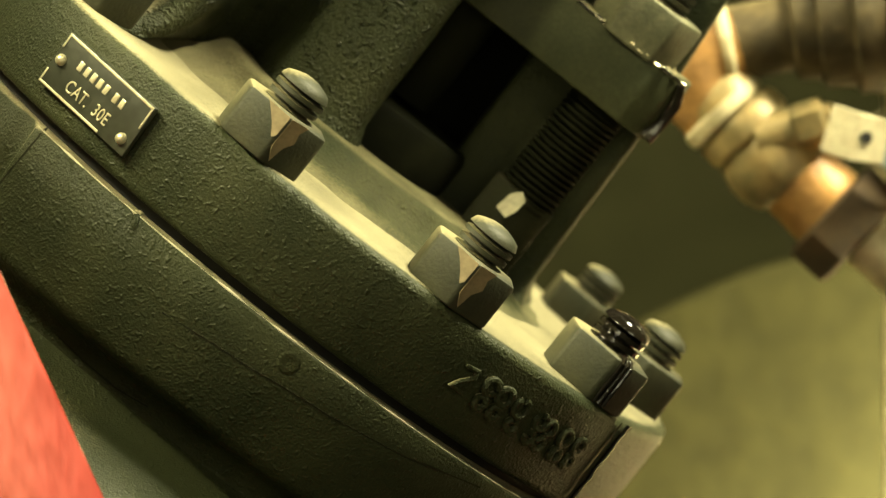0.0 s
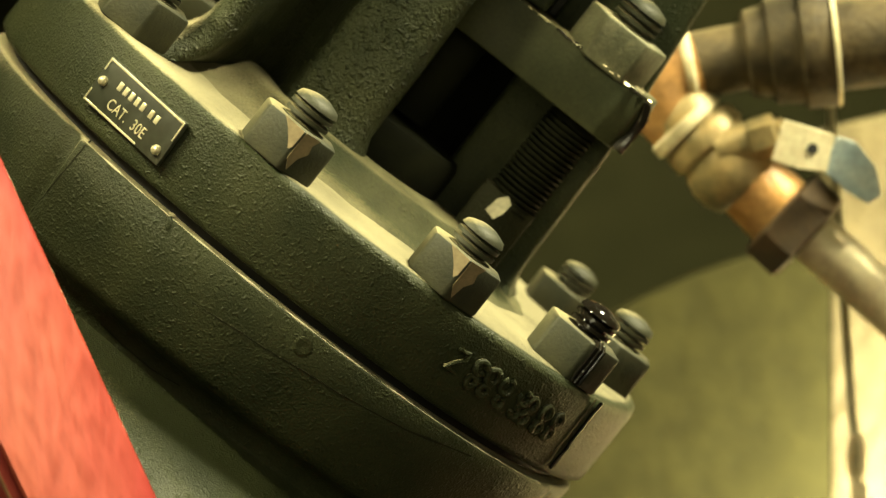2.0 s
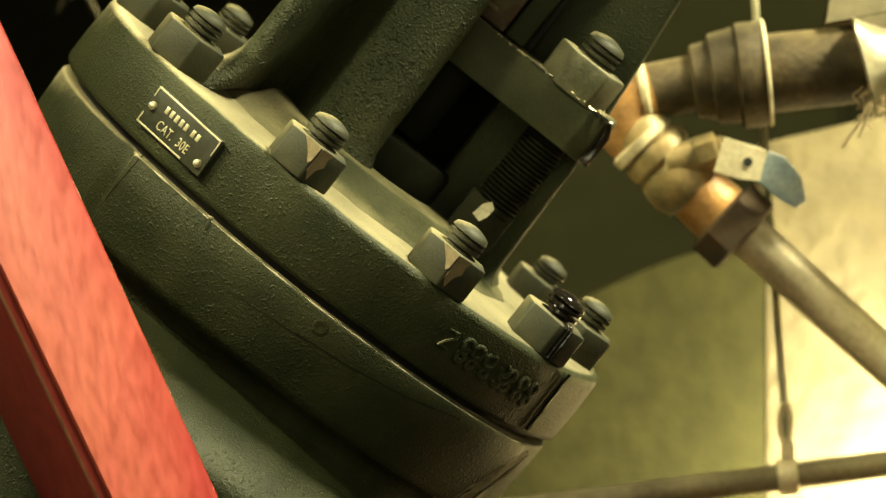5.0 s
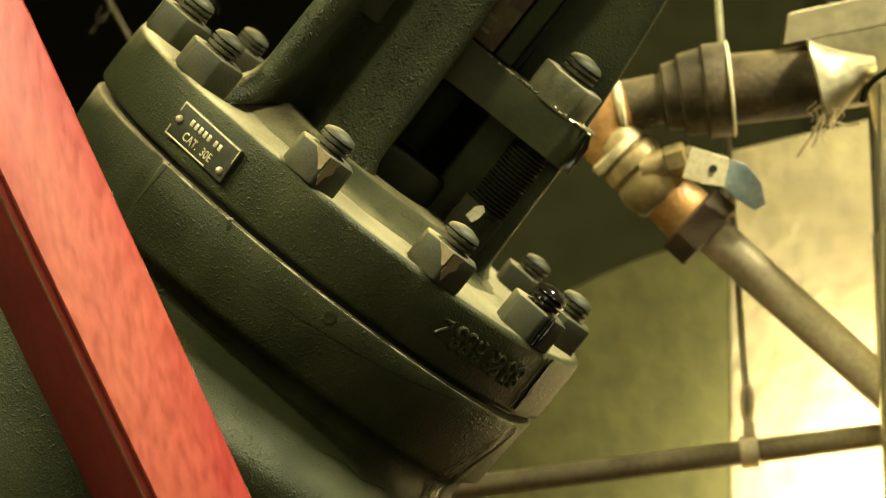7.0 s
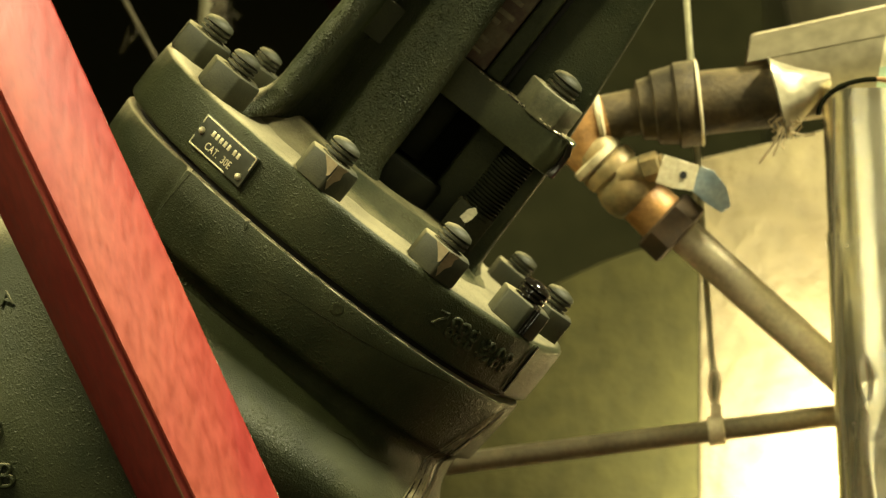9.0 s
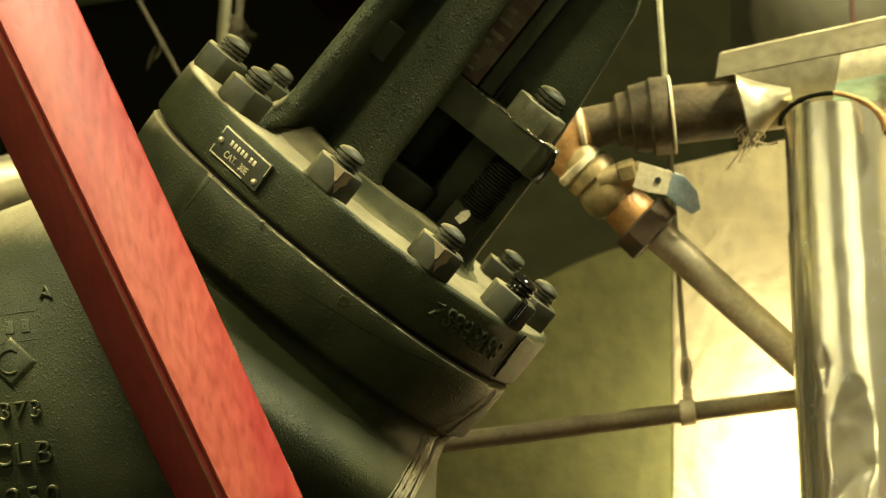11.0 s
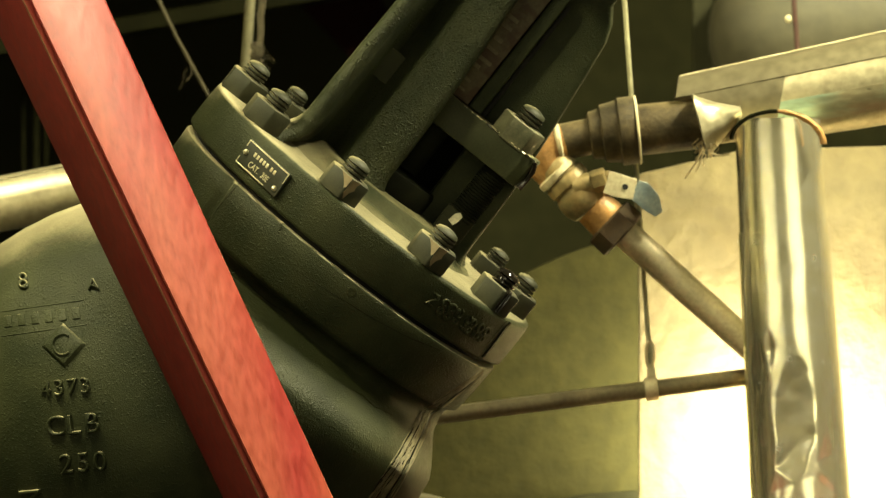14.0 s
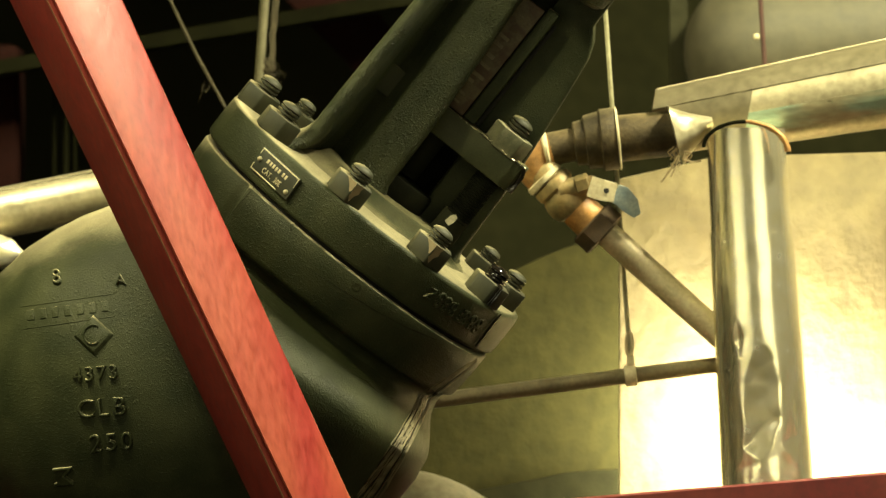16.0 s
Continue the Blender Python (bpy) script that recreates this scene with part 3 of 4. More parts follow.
for text, x, y, h, gap in (("8", 108, 493, 25, 1), ("A", 222, 496, 18, 1), ("4373", 179, 660, 25, 21), ("CLB", 192, 719, 32, 29), ("250", 207, 779, 31, 27)):
    for i, char in enumerate(text):
        off = (i - (len(text) - 1) / 2) * gap
        cast_mark("cast_letter", letters(char, h * U, 2.4 * U, 1.0, 0.02 if char == "4" else 0.085), x + off, y - off * 0.09, 5, "raised cast letter")
cast_mark("cast_letter", letters("M", 34 * U, 2.4 * U, 1.0, 0.085), 120, 838, -84, "raised cast letter")
# the shallow tablet above the maker's diamond, its figures worn to bars
for x in range(7):
    cast_mark("cast_bar", box((-6 * U, -9 * U, -1 * U), (6 * U, 9 * U, 1.8 * U), 0.8 * U), 62 + x * 22, 557 - x * 2.6, 7, "")
for y, w in ((-20, 82), (19, 82)):
    cast_mark("tablet_edge", tube([(U * w * (k / 5 - 1), U * y, 0) for k in range(11)], 1.1 * U, 6), 128, 550, 8, "")
dia = bmesh.new()
ring0 = []
for lift, k in ((-2, 38), (4.6, 31), (5.6, 28)):
    loop = []
    for q in range(40):
        t = q / 10
        i, f = int(t) % 4, t - int(t)
        cs = [(1, 0), (0, 1), (-1, 0), (0, -1)]
        x, y = cs[i][0] * (1 - f) + cs[(i + 1) % 4][0] * f, cs[i][1] * (1 - f) + cs[(i + 1) % 4][1] * f
        loop.append((x * k * U, y * k * U, lift * U))
    ring0.append(loop)
rings(dia, ring0)
cast_mark("maker_diamond", dia, 175, 592, 3, "raised plain diamond")
arc = [(U * 15 * math.cos(q), U * 16 * math.sin(q), 6.0 * U) for q in [radians(50 + 260 * k / 20) for k in range(21)]]
cast_mark("diamond_ring", tube(arc, 1.7 * U, 6), 175, 592, 3, "open ring on the diamond")

# the lens is kept sharp on the near side of the flange
cam.data.dof.use_dof = True
cam.data.dof.focus_object = made[3]
cam.data.dof.aperture_fstop = 7.5

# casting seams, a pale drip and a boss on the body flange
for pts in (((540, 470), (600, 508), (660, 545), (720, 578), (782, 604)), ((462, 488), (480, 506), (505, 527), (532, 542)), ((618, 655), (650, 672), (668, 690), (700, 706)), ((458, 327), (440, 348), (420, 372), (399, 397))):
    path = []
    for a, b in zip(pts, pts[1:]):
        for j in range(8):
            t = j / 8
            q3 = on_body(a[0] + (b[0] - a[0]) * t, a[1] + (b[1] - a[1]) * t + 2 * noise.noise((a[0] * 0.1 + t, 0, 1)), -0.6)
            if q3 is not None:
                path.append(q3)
    # The black tube paints the shade of a casting crease.
    part("casting_seam", tube(path, [U * (1.2 + 0.9 * noise.noise((j * 0.4, 9, 1))) for j in range(len(path))], 6), SHADE_IRON, body, "thin casting seam, crease shade put in its colour")
drip = bmesh.new()
rings(drip, [[(U * k * math.cos(q) * (1.5 if math.sin(q) > 0.5 else 0.6), U * k * 1.6 * math.sin(q), U * lift) for q in [2 * math.pi * j / 14 for j in range(14)]] for lift, k in ((-1, 5.5), (0.8, 4.6), (1.3, 2.5))])
cast_mark("paint_drip", drip, 520, 402, -12, "pale dried drip")
boss = bmesh.new()
rings(boss, [[(U * k * math.cos(q), U * k * math.sin(q), U * lift) for q in [2 * math.pi * j / 18 for j in range(18)]] for lift, k in ((-1, 10), (0.5, 8.5), (0.9, 6), (0.4, 4))])
cast_mark("casting_boss", boss, 633, 507, 0, "small cast boss")

# dried oil that ran from the wet stud over the flanges and down the body
for k in range(44):
    off = random.gauss(0, 8)
    path = []
    top, end = random.uniform(0, 0.5), random.uniform(0.7, 1.0)
    for j in range(24):
        t = top + (end - top) * j / 23
        if t < 0.35:
            x, y = 850 - 100 * t / 0.35, 628 + 75 * (t / 0.35) ** 0.9
        else:
            q = (t - 0.35) / 0.65
            x, y = 750 - 115 * q ** 1.25, 703 + 195 * q
        w = off * (0.25 + t) + 2.2 * noise.noise((k * 3.1, t * 9, 0))
        q3 = on_body(x + w, y + w * 0.45, 0.3)
        if q3 is not None:
            path.append(q3)
    if len(path) > 4:
        part("dried_oil", tube(path, [U * (0.6 + 1.3 * abs(noise.noise((k * 1.7, j * 0.6, 3)))) for j in range(len(path))], 6), CRUST if k % 5 else OIL, body, "dried oil drips")
for k, (a0, r) in enumerate(((64.6, 2.6), (62.4, 0.9))):
    pts = [flange_at(a0 + (0.8 * noise.noise((k, z * 0.08, 1)) + (80 - z) * 0.02), z, 319.6 - 0.038 * max(0, 76 - z)).translation for z in range(82, 4, -6)]
    part("oil_run", tube(pts, [U * r * (0.8 + 0.5 * noise.noise((k, j * 0.7, 5))) for j in range(len(pts))], 8), OIL if k == 0 else CRUST, valve, "oil run down the flange rim")
# riser under the body, and the line it feeds
part("riser", tube([(U * -70, 0, U * -760), *[TO_VALVE @ Vector((0.0 + U * -560, U * -1000 - k, -0.05)) for k in (0.0, 3.9)]], 190 * U, 32), IRON, valve, "dark riser pipe under the body")

# ---------- red steel ----------
brace = thing("red_brace", BOARD, "diagonal red painted steel brace with a shaded side", "brace")


def brace_line(y):
    """The four edges across at height y: outer edge, lip, ridge, far edge."""
    k = min(1000, max(-150, y)) / 882
    slope = 0.468 * (y - min(1000, max(-150, y)))
    return [a + (b - a) * k + slope for a, b in ((13, 440), (78, 497), (90, 511), (214, 618))]


def brace_face(name, cut, mat, label):
    loops = []
    for y in (-4200, -150, 0, 250, 500, 750, 1000, 8000):
        e = brace_line(y)
        loops.append([at(x, y, d) for x, d in cut(e)])
    part(name, rings(bmesh.new(), loops), mat, brace, label)


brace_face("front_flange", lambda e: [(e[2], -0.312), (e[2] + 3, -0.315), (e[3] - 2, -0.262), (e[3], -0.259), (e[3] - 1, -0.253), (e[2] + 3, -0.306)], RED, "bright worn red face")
brace_face("web", lambda e: [(e[0], -0.243), (e[0] + 1, -0.248), (e[1], -0.308), (e[1] + 2, -0.309), (e[2] + 2, -0.306), (e[1], -0.296)], WEB_RED, "dark red face, shade put in its colour")
brace_face("lip", lambda e: [(e[1] - 1, -0.3085), (e[1] + 1, -0.3105), (e[1] + 3, -0.3085)], EDGE_HIGHLIGHT, "thin edge line, highlight put in its colour")
edge_path = [at(brace_line(y)[3] - 0.5 + 0.8 * noise.noise((y * 0.05, 1, 1)), y, -0.2585) for y in range(-60, 900, 12)]
part("worn_and_lit_edge", tube(edge_path, [U * max(0.15, 1.0 * noise.noise((k * 0.35, 7, 2)) + 0.35) for k in range(len(edge_path))], 6), PALE_MARK, brace, "pale worn edge")
rail = thing("red_rail", BOARD, "dark red painted horizontal steel rail", "beam")
loops = []
for x, y in ((-2000, 1135), (1000, 883), (1568, 836), (6000, 470)):
    loops.append([at(x, y, 0.0), at(x, y + 4, -0.004), at(x, y + 110, -0.004), at(x, y + 110, 0.05), at(x, y, 0.05)])
part("rail", rings(bmesh.new(), loops), MAROON, rail)
beam = thing("ceiling_brace", BOARD, "red steel brace under the ceiling, shade put in its colour", "brace")
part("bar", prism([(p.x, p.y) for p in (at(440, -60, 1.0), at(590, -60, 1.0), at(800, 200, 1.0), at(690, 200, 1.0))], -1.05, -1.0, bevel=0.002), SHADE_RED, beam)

# ---------- jacketed pipes ----------
vd = thing("vertical_pipe", BOARD, "dented shiny aluminium-jacketed vertical pipe", "pipe")


def jacket(axis_points, radius, n=72, dents=(), shift=0.0, flats=()):
    """A sheet-metal sleeve along axis points (x, y, d) with a radius in U, pushed in at dents
    (turn, y, depth, width, height) and knocked flat over flats (turn, half width, from y, to y, run-in, run-out, slant)."""
    loops = []
    for (x, y, d), r in zip(axis_points, radius):
        p = at(x, y, d)
        loop = []
        for k in range(n):
            q = 2 * math.pi * k / n
            rr = r
            for turn, dy, depth, w, h in dents:
                away = (q - turn + math.pi) % (2 * math.pi) - math.pi
                rr -= depth * max(0.0, 1 - abs(away / w) - abs((y - dy + 26 * away) / h))
            for turn, half, y0, y1, run0, run1, slant in flats:
                away = (q - turn + math.pi) % (2 * math.pi) - math.pi
                lean = y - slant * away + 9 * noise.noise((away * 4, y / 34, turn * 9))
                much = max(0.0, min(1.0, (lean - y0) / run0, (y1 - lean) / run1))
                if much > 0 and abs(away) < half:
                    much *= 0.85 + 0.3 * noise.noise((away * 2.5, y / 45, turn * 5))
                    rr = min(rr, r * (1 - (1 - math.cos(half)) * much) / math.cos(away))
            rr += 0.5 * noise.noise((math.cos(q) * 2.2, math.sin(q) * 2.2, y / 60 + shift))
            loop.append(p + Vector((math.sin(q) * rr * U, 0, math.cos(q) * rr * U)))
        loops.append(loop)
    return rings(bmesh.new(), loops)


dents = ((-0.8, 625, 5, 0.26, 55), (-0.5, 600, 3, 0.2, 40), (-0.95, 668, 3, 0.22, 60), (-0.2, 650, 1.6, 0.7, 110), (0.62, 772, 3.4, 0.3, 50), (0.25, 800, 2, 0.5, 50), (-0.45, 822, 2.6, 0.3, 40), (0.85, 730, 3, 0.16, 90), (0.1, 720, -1.6, 0.5, 90), (-1.1, 760, 3, 0.14, 120), (-0.3, 470, 1.0, 0.8, 50), (0.5, 560, 1.0, 0.5, 90), (-0.8, 520, 1.2, 0.15, 110))
flats = ((-0.06, 0.46, 612, 806, 40, 50, -60), (-0.86, 0.2, 585, 720, 30, 60, 30), (-0.66, 0.18, 690, 830, 40, 30, 0), (0.8, 0.2, 560, 770, 110, 26, 0), (0.42, 0.3, 775, 900, 40, 60, 50))
ys = [228 + 4 * k for k in range(48)]
part("upper_sleeve", jacket([(1314 + (y - 228) * 0.055, y, 0.14) for y in ys], [70 + (y - 228) * 0.014 for y in ys], shift=3), SHEET, vd, "smooth bright sleeve")
ys = [412 + 3.2 * k for k in range(170)] + [1200, 2000, 4000, 8000]
part("lower_sleeve", jacket([(1324 + (min(y, 960) - 412) * 0.066, y, 0.14) for y in ys], [74.5 + (min(y, 960) - 412) * 0.019 for y in ys], n=120, dents=dents, flats=flats), SHEET, vd, "dented bright sleeve", angle=60)
part("seam_bead", tube([at(1262, y, 0.098) for y in (240, 500)] + [at(1290, 960, 0.098)], 1.6 * U, 8), DULL, vd)

hd = thing("horizontal_pipe", BOARD, "dull aluminium-jacketed horizontal pipe with open frayed end", "pipe")


def along(k):
    return at(1176 + k * 392, 221 - k * 72, 0.19), (67 + 15 * k) * U


def shell(k0, k1, a0, a1, grow, n=36, steps=24):
    """Part of a sleeve round the horizontal pipe, from angle a0 to a1 (0 faces the viewer, 90 up)."""
    loops = []
    for j in range(steps + 1):
        p, r = along(k0 + (k1 - k0) * j / steps)
        loop = []
        for side in (1.0, 0.96):
            seq = range(n + 1) if side == 1.0 else range(n, -1, -1)
            for i in seq:
                q = radians(a0 + (a1 - a0) * i / n)
                rr = (r + grow * U + 0.5 * U * noise.noise((i * 0.2, j * 0.5, 2))) * side
                loop.append(p + Vector((0.18 * math.sin(q) * rr, math.sin(q) * rr, math.cos(q) * rr)))
        loops.append(loop)
    return rings(bmesh.new(), loops)


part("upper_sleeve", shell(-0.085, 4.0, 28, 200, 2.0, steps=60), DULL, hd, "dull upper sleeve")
part("lower_sleeve", shell(0.27, 4.0, -150, 32, 0.0, steps=60), FOIL, hd, "dull lower sleeve")
part("patina_strip", shell(0.36, 4.0, -42, -6, 0.6, steps=60), PATINA, hd, "greenish tarnished strip")
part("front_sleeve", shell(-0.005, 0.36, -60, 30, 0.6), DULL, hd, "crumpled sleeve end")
# A pale bead paints the light from behind along the sheet's top edge.
part("top_edge", tube([along(k)[0] + Vector((0.18 * (along(k)[1] + 2 * U), along(k)[1] + 2 * U, 0.002)) for k in [-0.08 + 0.17 * j for j in range(25)]], 1.3 * U, 6), CREAM, hd, "sheet edge, light from behind put in its colour")
part("lap_seam", tube([along(k)[0] + Vector((0.01, 0.62 * along(k)[1], 0.8 * along(k)[1])) for k in (0.0, 1.0, 4.0)], 2 * U, 8), SILVER, hd)
cone = []
for j in range(9):
    t = j / 8
    c = at(1190 + 66 * t, 240 - 23 * t, 0.145)
    loop = []
    for k in range(30):
        q = 2 * math.pi * k / 30
        fold = 1 + (1 - t) * 0.05 * math.cos(5 * q + 1.0) + 0.08 * noise.noise((math.cos(q) * 2.6, math.sin(q) * 2.6, t * 3))
        loop.append(c + Vector((-0.26 * math.sin(q) * (52 - 46 * t) * U, math.sin(q) * (52 - 44 * t ** 0.85) * U * fold, math.cos(q) * (46 - 16 * t) * U * fold)))
    cone.append(loop)
part("folded_end", rings(bmesh.new(), cone), FOIL, hd, "crumpled bright folded sheet end")
saddle = []
for k in range(25):
    q = math.pi * k / 24
    saddle.append(at(1316 - 74 * math.cos(q), 262 - 46 * math.sin(q) + (0 if k < 12 else (k - 12) * 0.6), 0.095))
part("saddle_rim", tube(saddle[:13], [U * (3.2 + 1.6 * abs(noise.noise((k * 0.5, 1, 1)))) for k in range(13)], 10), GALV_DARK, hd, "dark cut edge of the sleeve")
part("saddle_rim", tube(saddle[12:], [U * (3.0 + 0.22 * k + 3.5 * abs(noise.noise((k * 0.7, 1, 1)))) for k in range(13)], 10), RUST, hd, "orange rusty cut edge of the sleeve")
for k in range(22):
    x0, y0 = 1200 + random.uniform(-14, 14), 274 + random.uniform(-16, 14)
    pts = [at(x0, y0, 0.13)]
    for j in range(5):
        pts.append(pts[-1] + Vector((random.uniform(-6, 5), random.uniform(-7, 1), random.uniform(-3, 3))) * U)
    part("frayed_strand", tube(pts, random.uniform(0.6, 1.5) * U, 5), FRAY, hd, "frayed insulation")
for pts in (((1196, 276), (1186, 296), (1176, 310), (1166, 324)), ((1198, 280), (1190, 300), (1184, 314)), ((1206, 284), (1226, 288), (1238, 285))):
    part("frayed_strand", tube([at(x, y, 0.12) for x, y in pts], 1.6 * U, 6), FRAY, hd)

lp = thing("left_pipe", BOARD, "bright aluminium-jacketed horizontal pipe behind the valve", "pipe")
part("sleeve", tube([at(-4000, 1060, 0.34), at(-220, 424, 0.34), at(330, 314, 0.34)], [47 * U, 47 * U, 45 * U], 40), FOIL, lp)
part("sleeve_edge", tube([at(-220, 385, 0.29), at(330, 274, 0.29)], 1.5 * U, 8), DULL, lp)
wrap = thing("wrapped_fitting", BOARD, "small crumpled foil-wrapped pipe fitting", "fitting")
loops = []
for j in range(16):
    t = j / 15
    c = at(-60 + 112 * t, 438 + 14 * t, 0.3)
    loops.append([c + Vector((0.3 * math.sin(q), math.sin(q), math.cos(q))) * U * (34 * (1 - t ** 4 * 0.8) + 5 * noise.noise((math.cos(q) * 2, math.sin(q) * 2, t * 6))) for q in [2 * math.pi * k / 24 for k in range(24)]])
part("wrap", rings(bmesh.new(), loops), SILVER, wrap)

elbow = thing("floor_elbow", BOARD, "jacketed pipe elbow below the valve", "pipe")
loops = []
for j in range(14):
    q = radians(90 * j / 13)
    c = at(690 + 190 * math.sin(q), 920 + 190 * (1 - math.cos(q)), 0.32)
    nrm = Vector((math.sin(q), math.cos(q), 0))
    loops.append([c + (nrm * math.sin(w) + Vector((0, 0, math.cos(w)))) * 104 * U for w in [2 * math.pi * k / 40 for k in range(40)]])
part("sleeve", rings(bmesh.new(), loops), FOIL, elbow)
part("drop", tube([at(880, 1105, 0.32), at(880, 8500, 0.32)], 104 * U, 40), FOIL, elbow)

# ---------- small bore pipework ----------
run = thing("drain_line", BOARD, "rusty small-bore drain line with union and ball valve", "pipe")
D = 0.17


def turned(p0, p1, prof, n=32, bm=None):
    """Turns (share of the way, radius in U) about the line from p0 to p1."""
    a, b = Vector(p0), Vector(p1)
    q = (b - a).to_track_quat("Z", "Y").to_matrix()
    return rings(bm or bmesh.new(), [[a + (b - a) * t + q @ Vector((math.cos(2 * math.pi * k / n), math.sin(2 * math.pi * k / n), 0)) * r * U for k in range(n)] for t, r in prof])


part("pipe", turned(at(1215, 234, D), at(1080, 248, D), [(0, 41), (1, 42)]), PIPE, run, "brown dusty pipe")
un = part("union", turned(at(1092, 246, D), at(1058, 250, D), [(0, 46), (0.02, 54), (0.12, 56), (0.9, 56), (1, 50)]), PIPE, run, "brown threaded union")
part("union_nut", turned(at(1060, 249, D), at(1012, 256, D), [(0, 52), (0.1, 51), (0.55, 48), (0.6, 42), (0.95, 39), (1, 34)], 12), PIPE, un)
part("union_ring", turned(at(1092, 246, D - 0.001), at(1087, 246.5, D - 0.001), [(0, 50), (0.3, 57), (0.8, 57), (1, 50)]), CREAM, un, "pale dusty ring")
part("pipe", turned(at(1018, 256, D), at(958, 268, D), [(0, 30), (1, 30)]), PIPE, run, "brown dusty pipe")
part("elbow", tube([at(972, 265, D), at(952, 271, D), at(940, 285, D), at(944, 303, D), at(960, 322, D)], [30 * U, 33 * U, 35 * U, 33 * U, 30 * U], 28), RUST, run, "rust-stained elbow")
part("elbow_bead", turned(at(968, 266, D), at(958, 268, D), [(0, 30), (0.3, 35), (0.7, 35), (1, 31)]), CREAM, run, "pale dusty bead")
bv = part("ball_valve", turned(at(948, 300, D), at(1040, 396, D), [(0, 30), (0.05, 34), (0.12, 35), (0.15, 31), (0.22, 31), (0.24, 36), (0.27, 38), (0.36, 38), (0.39, 34), (0.44, 38), (0.52, 41), (0.62, 41), (0.72, 36), (0.75, 30), (1, 30)]), BRONZE, run, "tarnished bronze ball valve")
part("valve_ring", turned(at(955, 312, D), at(966, 323, D), [(0, 31), (0.2, 37), (0.8, 37), (1, 31)]), CREAM, bv, "pale ring")
part("bonnet", turned(at(990, 340, D - 0.012), at(1046, 322, D - 0.02), [(0, 20), (0.5, 18), (0.52, 13), (1, 12)]), BRONZE, bv)
part("packing_nut", turned(at(1018, 331, D - 0.018), at(1040, 324, D - 0.02), [(0, 18), (0.08, 19), (0.92, 19), (1, 17)], 6), BRONZE, bv)


def strip(points, width, thick, mat, name, parent, label=""):
    """A flat bent bar along points, its width across the run on the board."""
    loops = []
    pts = [Vector(p) for p in points]
    for i, p in enumerate(pts):
        d = (pts[min(i + 1, len(pts) - 1)] - pts[max(i - 1, 0)]).normalized()
        side = Vector((-d.y, d.x, 0)).normalized()
        w = width[i] * U
        loops.append([p + side * w, p - side * w, p - side * w - Vector((0, 0, thick)), p + side * w - Vector((0, 0, thick))])
    bm = rings(bmesh.new(), loops)
    bmesh.ops.bevel(bm, geom=list(bm.edges), offset=0.6 * U, segments=1, affect="EDGES")
    return part(name, bm, mat, parent, label)


lever = strip([at(1040, 330, D - 0.036), at(1062, 337, D - 0.038), at(1086, 342, D - 0.036)], [19, 19, 17], 2.5 * U, CREAM, "lever_plate", bv, "pale worn lever plate")
# A flat black disc paints the hole's dark onto the lever plate.
part("plate_hole_disc", turned(at(1070, 338, D - 0.0384), at(1070, 338, D - 0.0375), [(0, 5), (1, 5)], 14), GAP, lever)
strip([at(1085, 342, D - 0.036), at(1096, 347, D - 0.034), at(1112, 364, D - 0.028), at(1124, 382, D - 0.024)], [17, 19, 17, 7], 3 * U, LEVER, "lever_grip", bv, "worn blue lever grip")
part("bushing", turned(at(1012, 364, D), at(1058, 408, D), [(0, 30), (0.08, 33), (0.4, 34), (0.66, 35), (0.7, 37), (0.78, 37), (0.82, 31), (1, 30)], 28), RUST, run, "orange rusted bushing")
part("hex_nut", turned(at(1041, 392, D), at(1068, 417, D), [(0, 40), (0.08, 46), (0.9, 46), (1, 40)], 6), RUST_DARK, run, "dark rusted hex nut")
part("pipe", turned(at(1070, 414, D), at(1304, 624, D), [(0, 24), (1, 23)]), GALV, run, "pale galvanised pipe")

line = thing("small_pipe", BOARD, "thin brown pipe hung on a rod", "pipe")
part("pipe", turned(at(600, 726, 0.205), at(1330, 634, 0.205), [(0, 14), (1, 14)]), PALE_PIPE, line)
hang = thing("pipe_hanger", BOARD, "pale steel rod hanger with turnbuckle and clamp", "hanger")
part("rod", tube([at(1112, 640, 0.205), at(1104, 560, 0.205), at(1064, -10, 0.205), at(870, -4200, 0.205)], 4.2 * U, 12), ROD_PALE, hang)
part("clamp", turned(at(1100, 663, 0.205), at(1121, 660.5, 0.205), [(0, 17), (0.05, 19), (0.95, 19), (1, 17)]), CREAM, hang, "pale clamp ring")
part("clamp_ear", box(at(1103, 652, 0.21), at(1117, 628, 0.2), 1 * U), CREAM, hang)
loop = [at(1108 + 6 * math.sin(q), 606 - 20 * math.cos(q), 0.203) for q in [2 * math.pi * k / 20 for k in range(21)]]
part("turnbuckle", tube(loop, 2.8 * U, 8), CREAM, hang, "pale turnbuckle loop")

rod = thing("roped_rod", BOARD, "pale hanging rod with hemp rope tied round", "rod")
part("rod", tube([at(520, -4200, 0.5), at(471, 0, 0.5), at(452, 260, 0.5)], 8.5 * U, 14), ROD_DIM, rod)
for k in range(4):
    pts = [at(486 + 2.6 * k + 3 * noise.noise((k, j * 0.5, 0)) - 0.07 * (14 * j - 60), -60 + 14 * j, 0.48) for j in range(14)]
    part("rope", tube(pts, 1.4 * U, 6), ROPE, rod, "loose hemp rope")
knot = [at(478 + 10 * math.sin(j * 0.9), 112 + 7 * math.cos(j * 0.7) + j * 0.55, 0.475 + 0.003 * math.sin(j)) for j in range(40)]
part("rope_knot", tube(knot, 1.7 * U, 6), ROPE, rod, "rope knot")
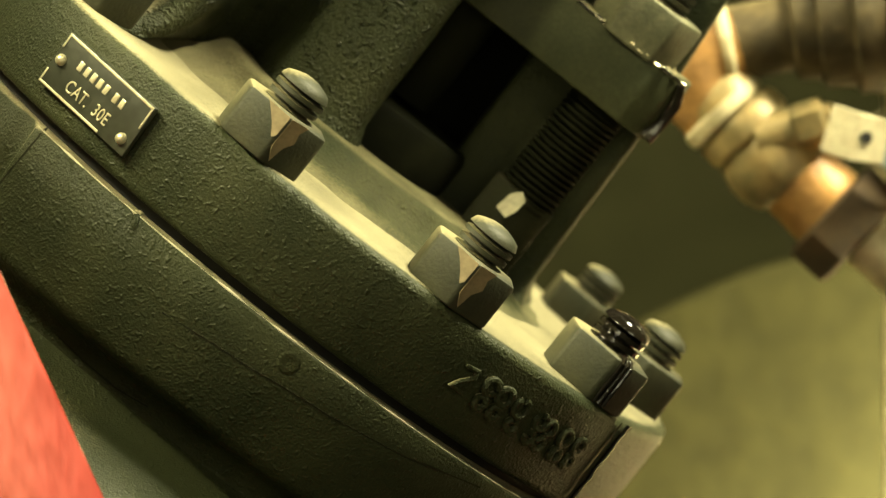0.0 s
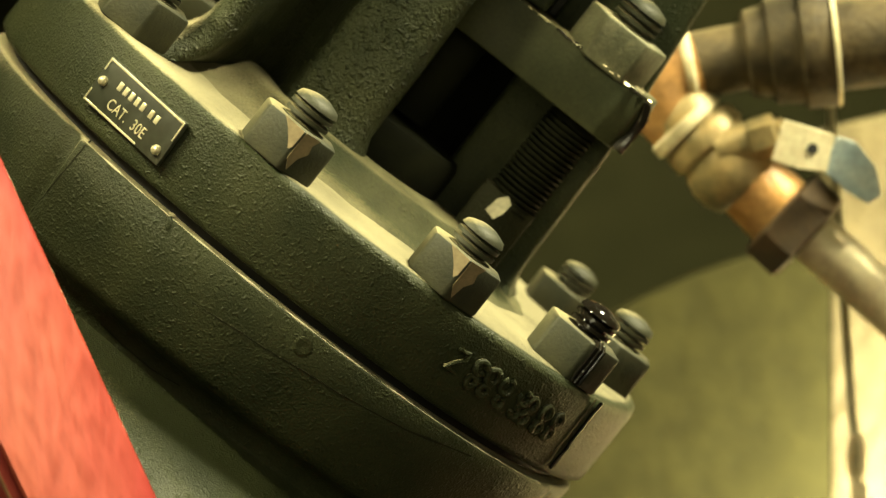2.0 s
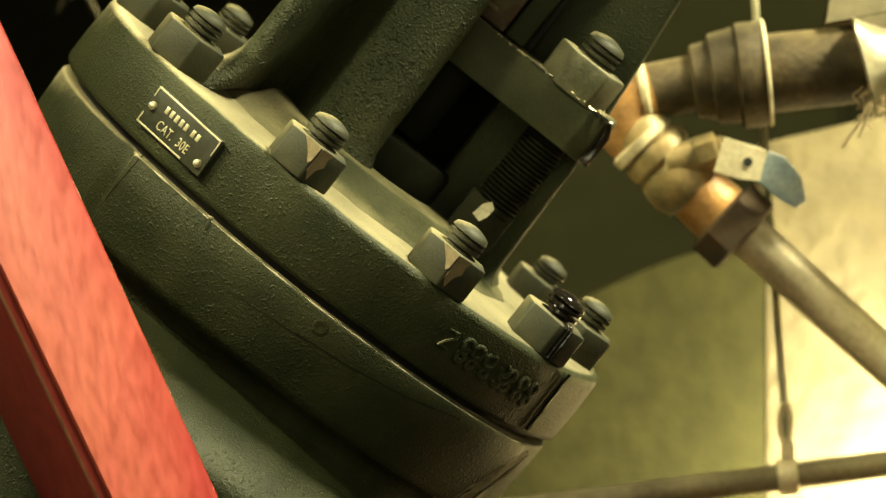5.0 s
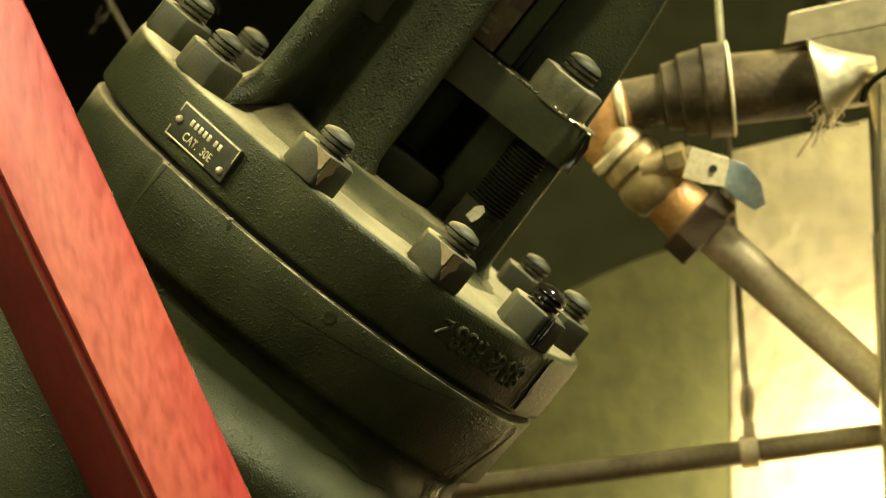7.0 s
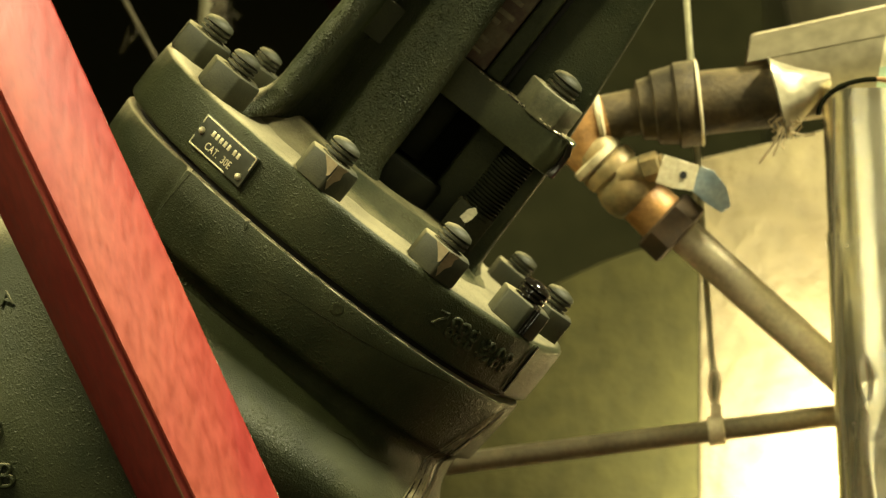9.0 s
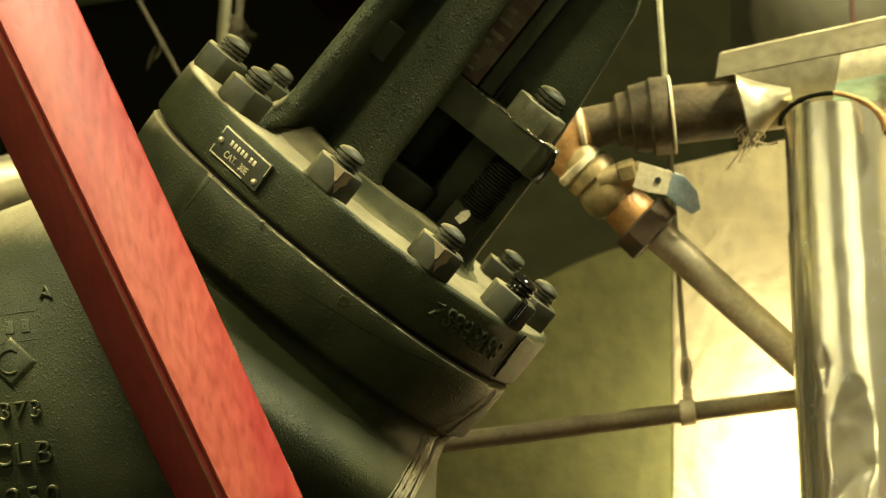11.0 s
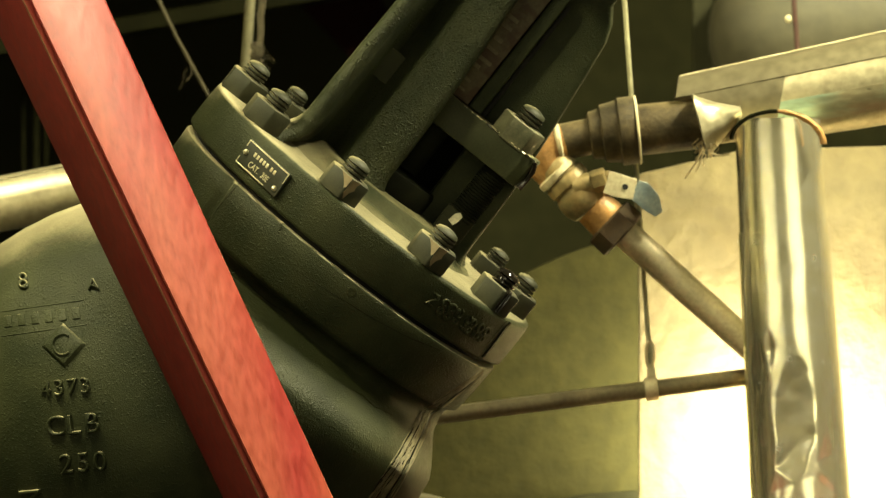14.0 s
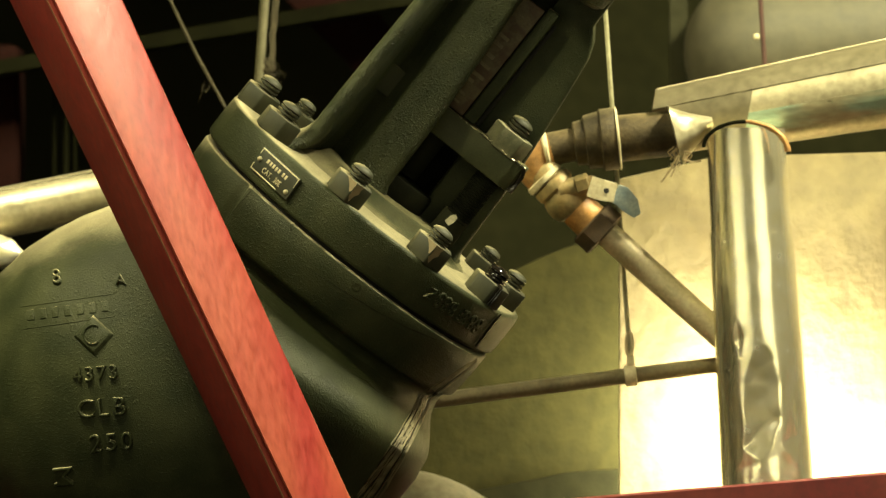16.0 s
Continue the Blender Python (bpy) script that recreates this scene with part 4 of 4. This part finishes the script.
for k in range(7):
    x0, y0 = 484 + random.uniform(-6, 12), 125 + random.uniform(-20, 20)
    pts = [at(x0, y0, 0.47), at(x0 + random.uniform(2, 14), y0 + random.uniform(-4, 12), 0.47), at(x0 + random.uniform(6, 26), y0 + random.uniform(-4, 22), 0.47)]
    part("rope_fray", tube(pts, 0.4 * U, 4), ROPE, rod)
guy = thing("slack_rope", BOARD, "thin frayed hemp rope from the ceiling", "rope")
part("strand", tube([at(-1600, -3700, 0.45), at(298, -10, 0.45), at(348, 95, 0.45), at(400, 190, 0.45), at(470, 330, 0.45)], 2.8 * U, 8), ROPE, guy)
for k in range(4):
    x0, y0 = 372 + random.uniform(-10, 8), 140 + random.uniform(-10, 25)
    part("fray", tube([at(x0, y0, 0.44), at(x0 + random.uniform(-9, 3), y0 + random.uniform(5, 12), 0.44), at(x0 + random.uniform(-14, 4), y0 + random.uniform(14, 30), 0.44)], 0.4 * U, 4), ROPE, guy)

# ---------- background ----------
tank = thing("storage_tank", BOARD, "large beige painted tank near the ceiling", "tank")
prof = [(0.05 * (1 - math.cos(radians(k))), 3 + 150 * math.sin(radians(k))) for k in range(0, 91, 6)] + [(1, 153)]
part("shell", turned(at(1194, 105, 0.75), at(4200, -40, 0.75), prof, 64), TANK, tank)
part("hanger_rod", tube([at(1325, -3800, 0.5), at(1332, 0, 0.5), at(1341, 130, 0.5)], 4.5 * U, 10), ROD_RED, tank, "thin dark red rod")
part("rod_bolt", turned(at(1326, 70, 0.49), at(1326, 70, 0.485), [(0, 6), (0.6, 6), (1, 3)], 12), CREAM, tank)
post = thing("dark_post", BOARD, "steel post, shade put in its dark colour", "post")
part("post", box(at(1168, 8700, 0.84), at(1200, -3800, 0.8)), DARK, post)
# A dark slab stands in for the shade below the concrete.
duct = thing("floor_shade_slab", BOARD, "dark slab drawn for the shade low on the wall", "beam")
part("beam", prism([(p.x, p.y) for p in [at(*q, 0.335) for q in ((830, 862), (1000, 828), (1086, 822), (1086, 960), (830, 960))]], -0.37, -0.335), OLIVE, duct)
joist = thing("ceiling_joist", BOARD, "steel joist under the ceiling, shade put in its colour", "joist")
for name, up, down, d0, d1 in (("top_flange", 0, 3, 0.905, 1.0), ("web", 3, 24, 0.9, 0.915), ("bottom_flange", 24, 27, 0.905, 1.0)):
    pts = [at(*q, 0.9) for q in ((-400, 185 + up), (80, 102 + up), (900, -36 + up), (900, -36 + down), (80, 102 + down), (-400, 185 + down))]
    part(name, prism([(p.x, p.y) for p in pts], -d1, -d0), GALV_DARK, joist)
hood = thing("dark_cabinet", BOARD, "brown cabinet, deep shade put in its colour", "cabinet")
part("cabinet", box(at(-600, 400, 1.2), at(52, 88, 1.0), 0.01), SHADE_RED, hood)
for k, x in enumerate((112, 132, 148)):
    th = thing("shaded_conduit", BOARD, "thin conduit, deep shade put in its colour", "conduit", "conduits in the shade")
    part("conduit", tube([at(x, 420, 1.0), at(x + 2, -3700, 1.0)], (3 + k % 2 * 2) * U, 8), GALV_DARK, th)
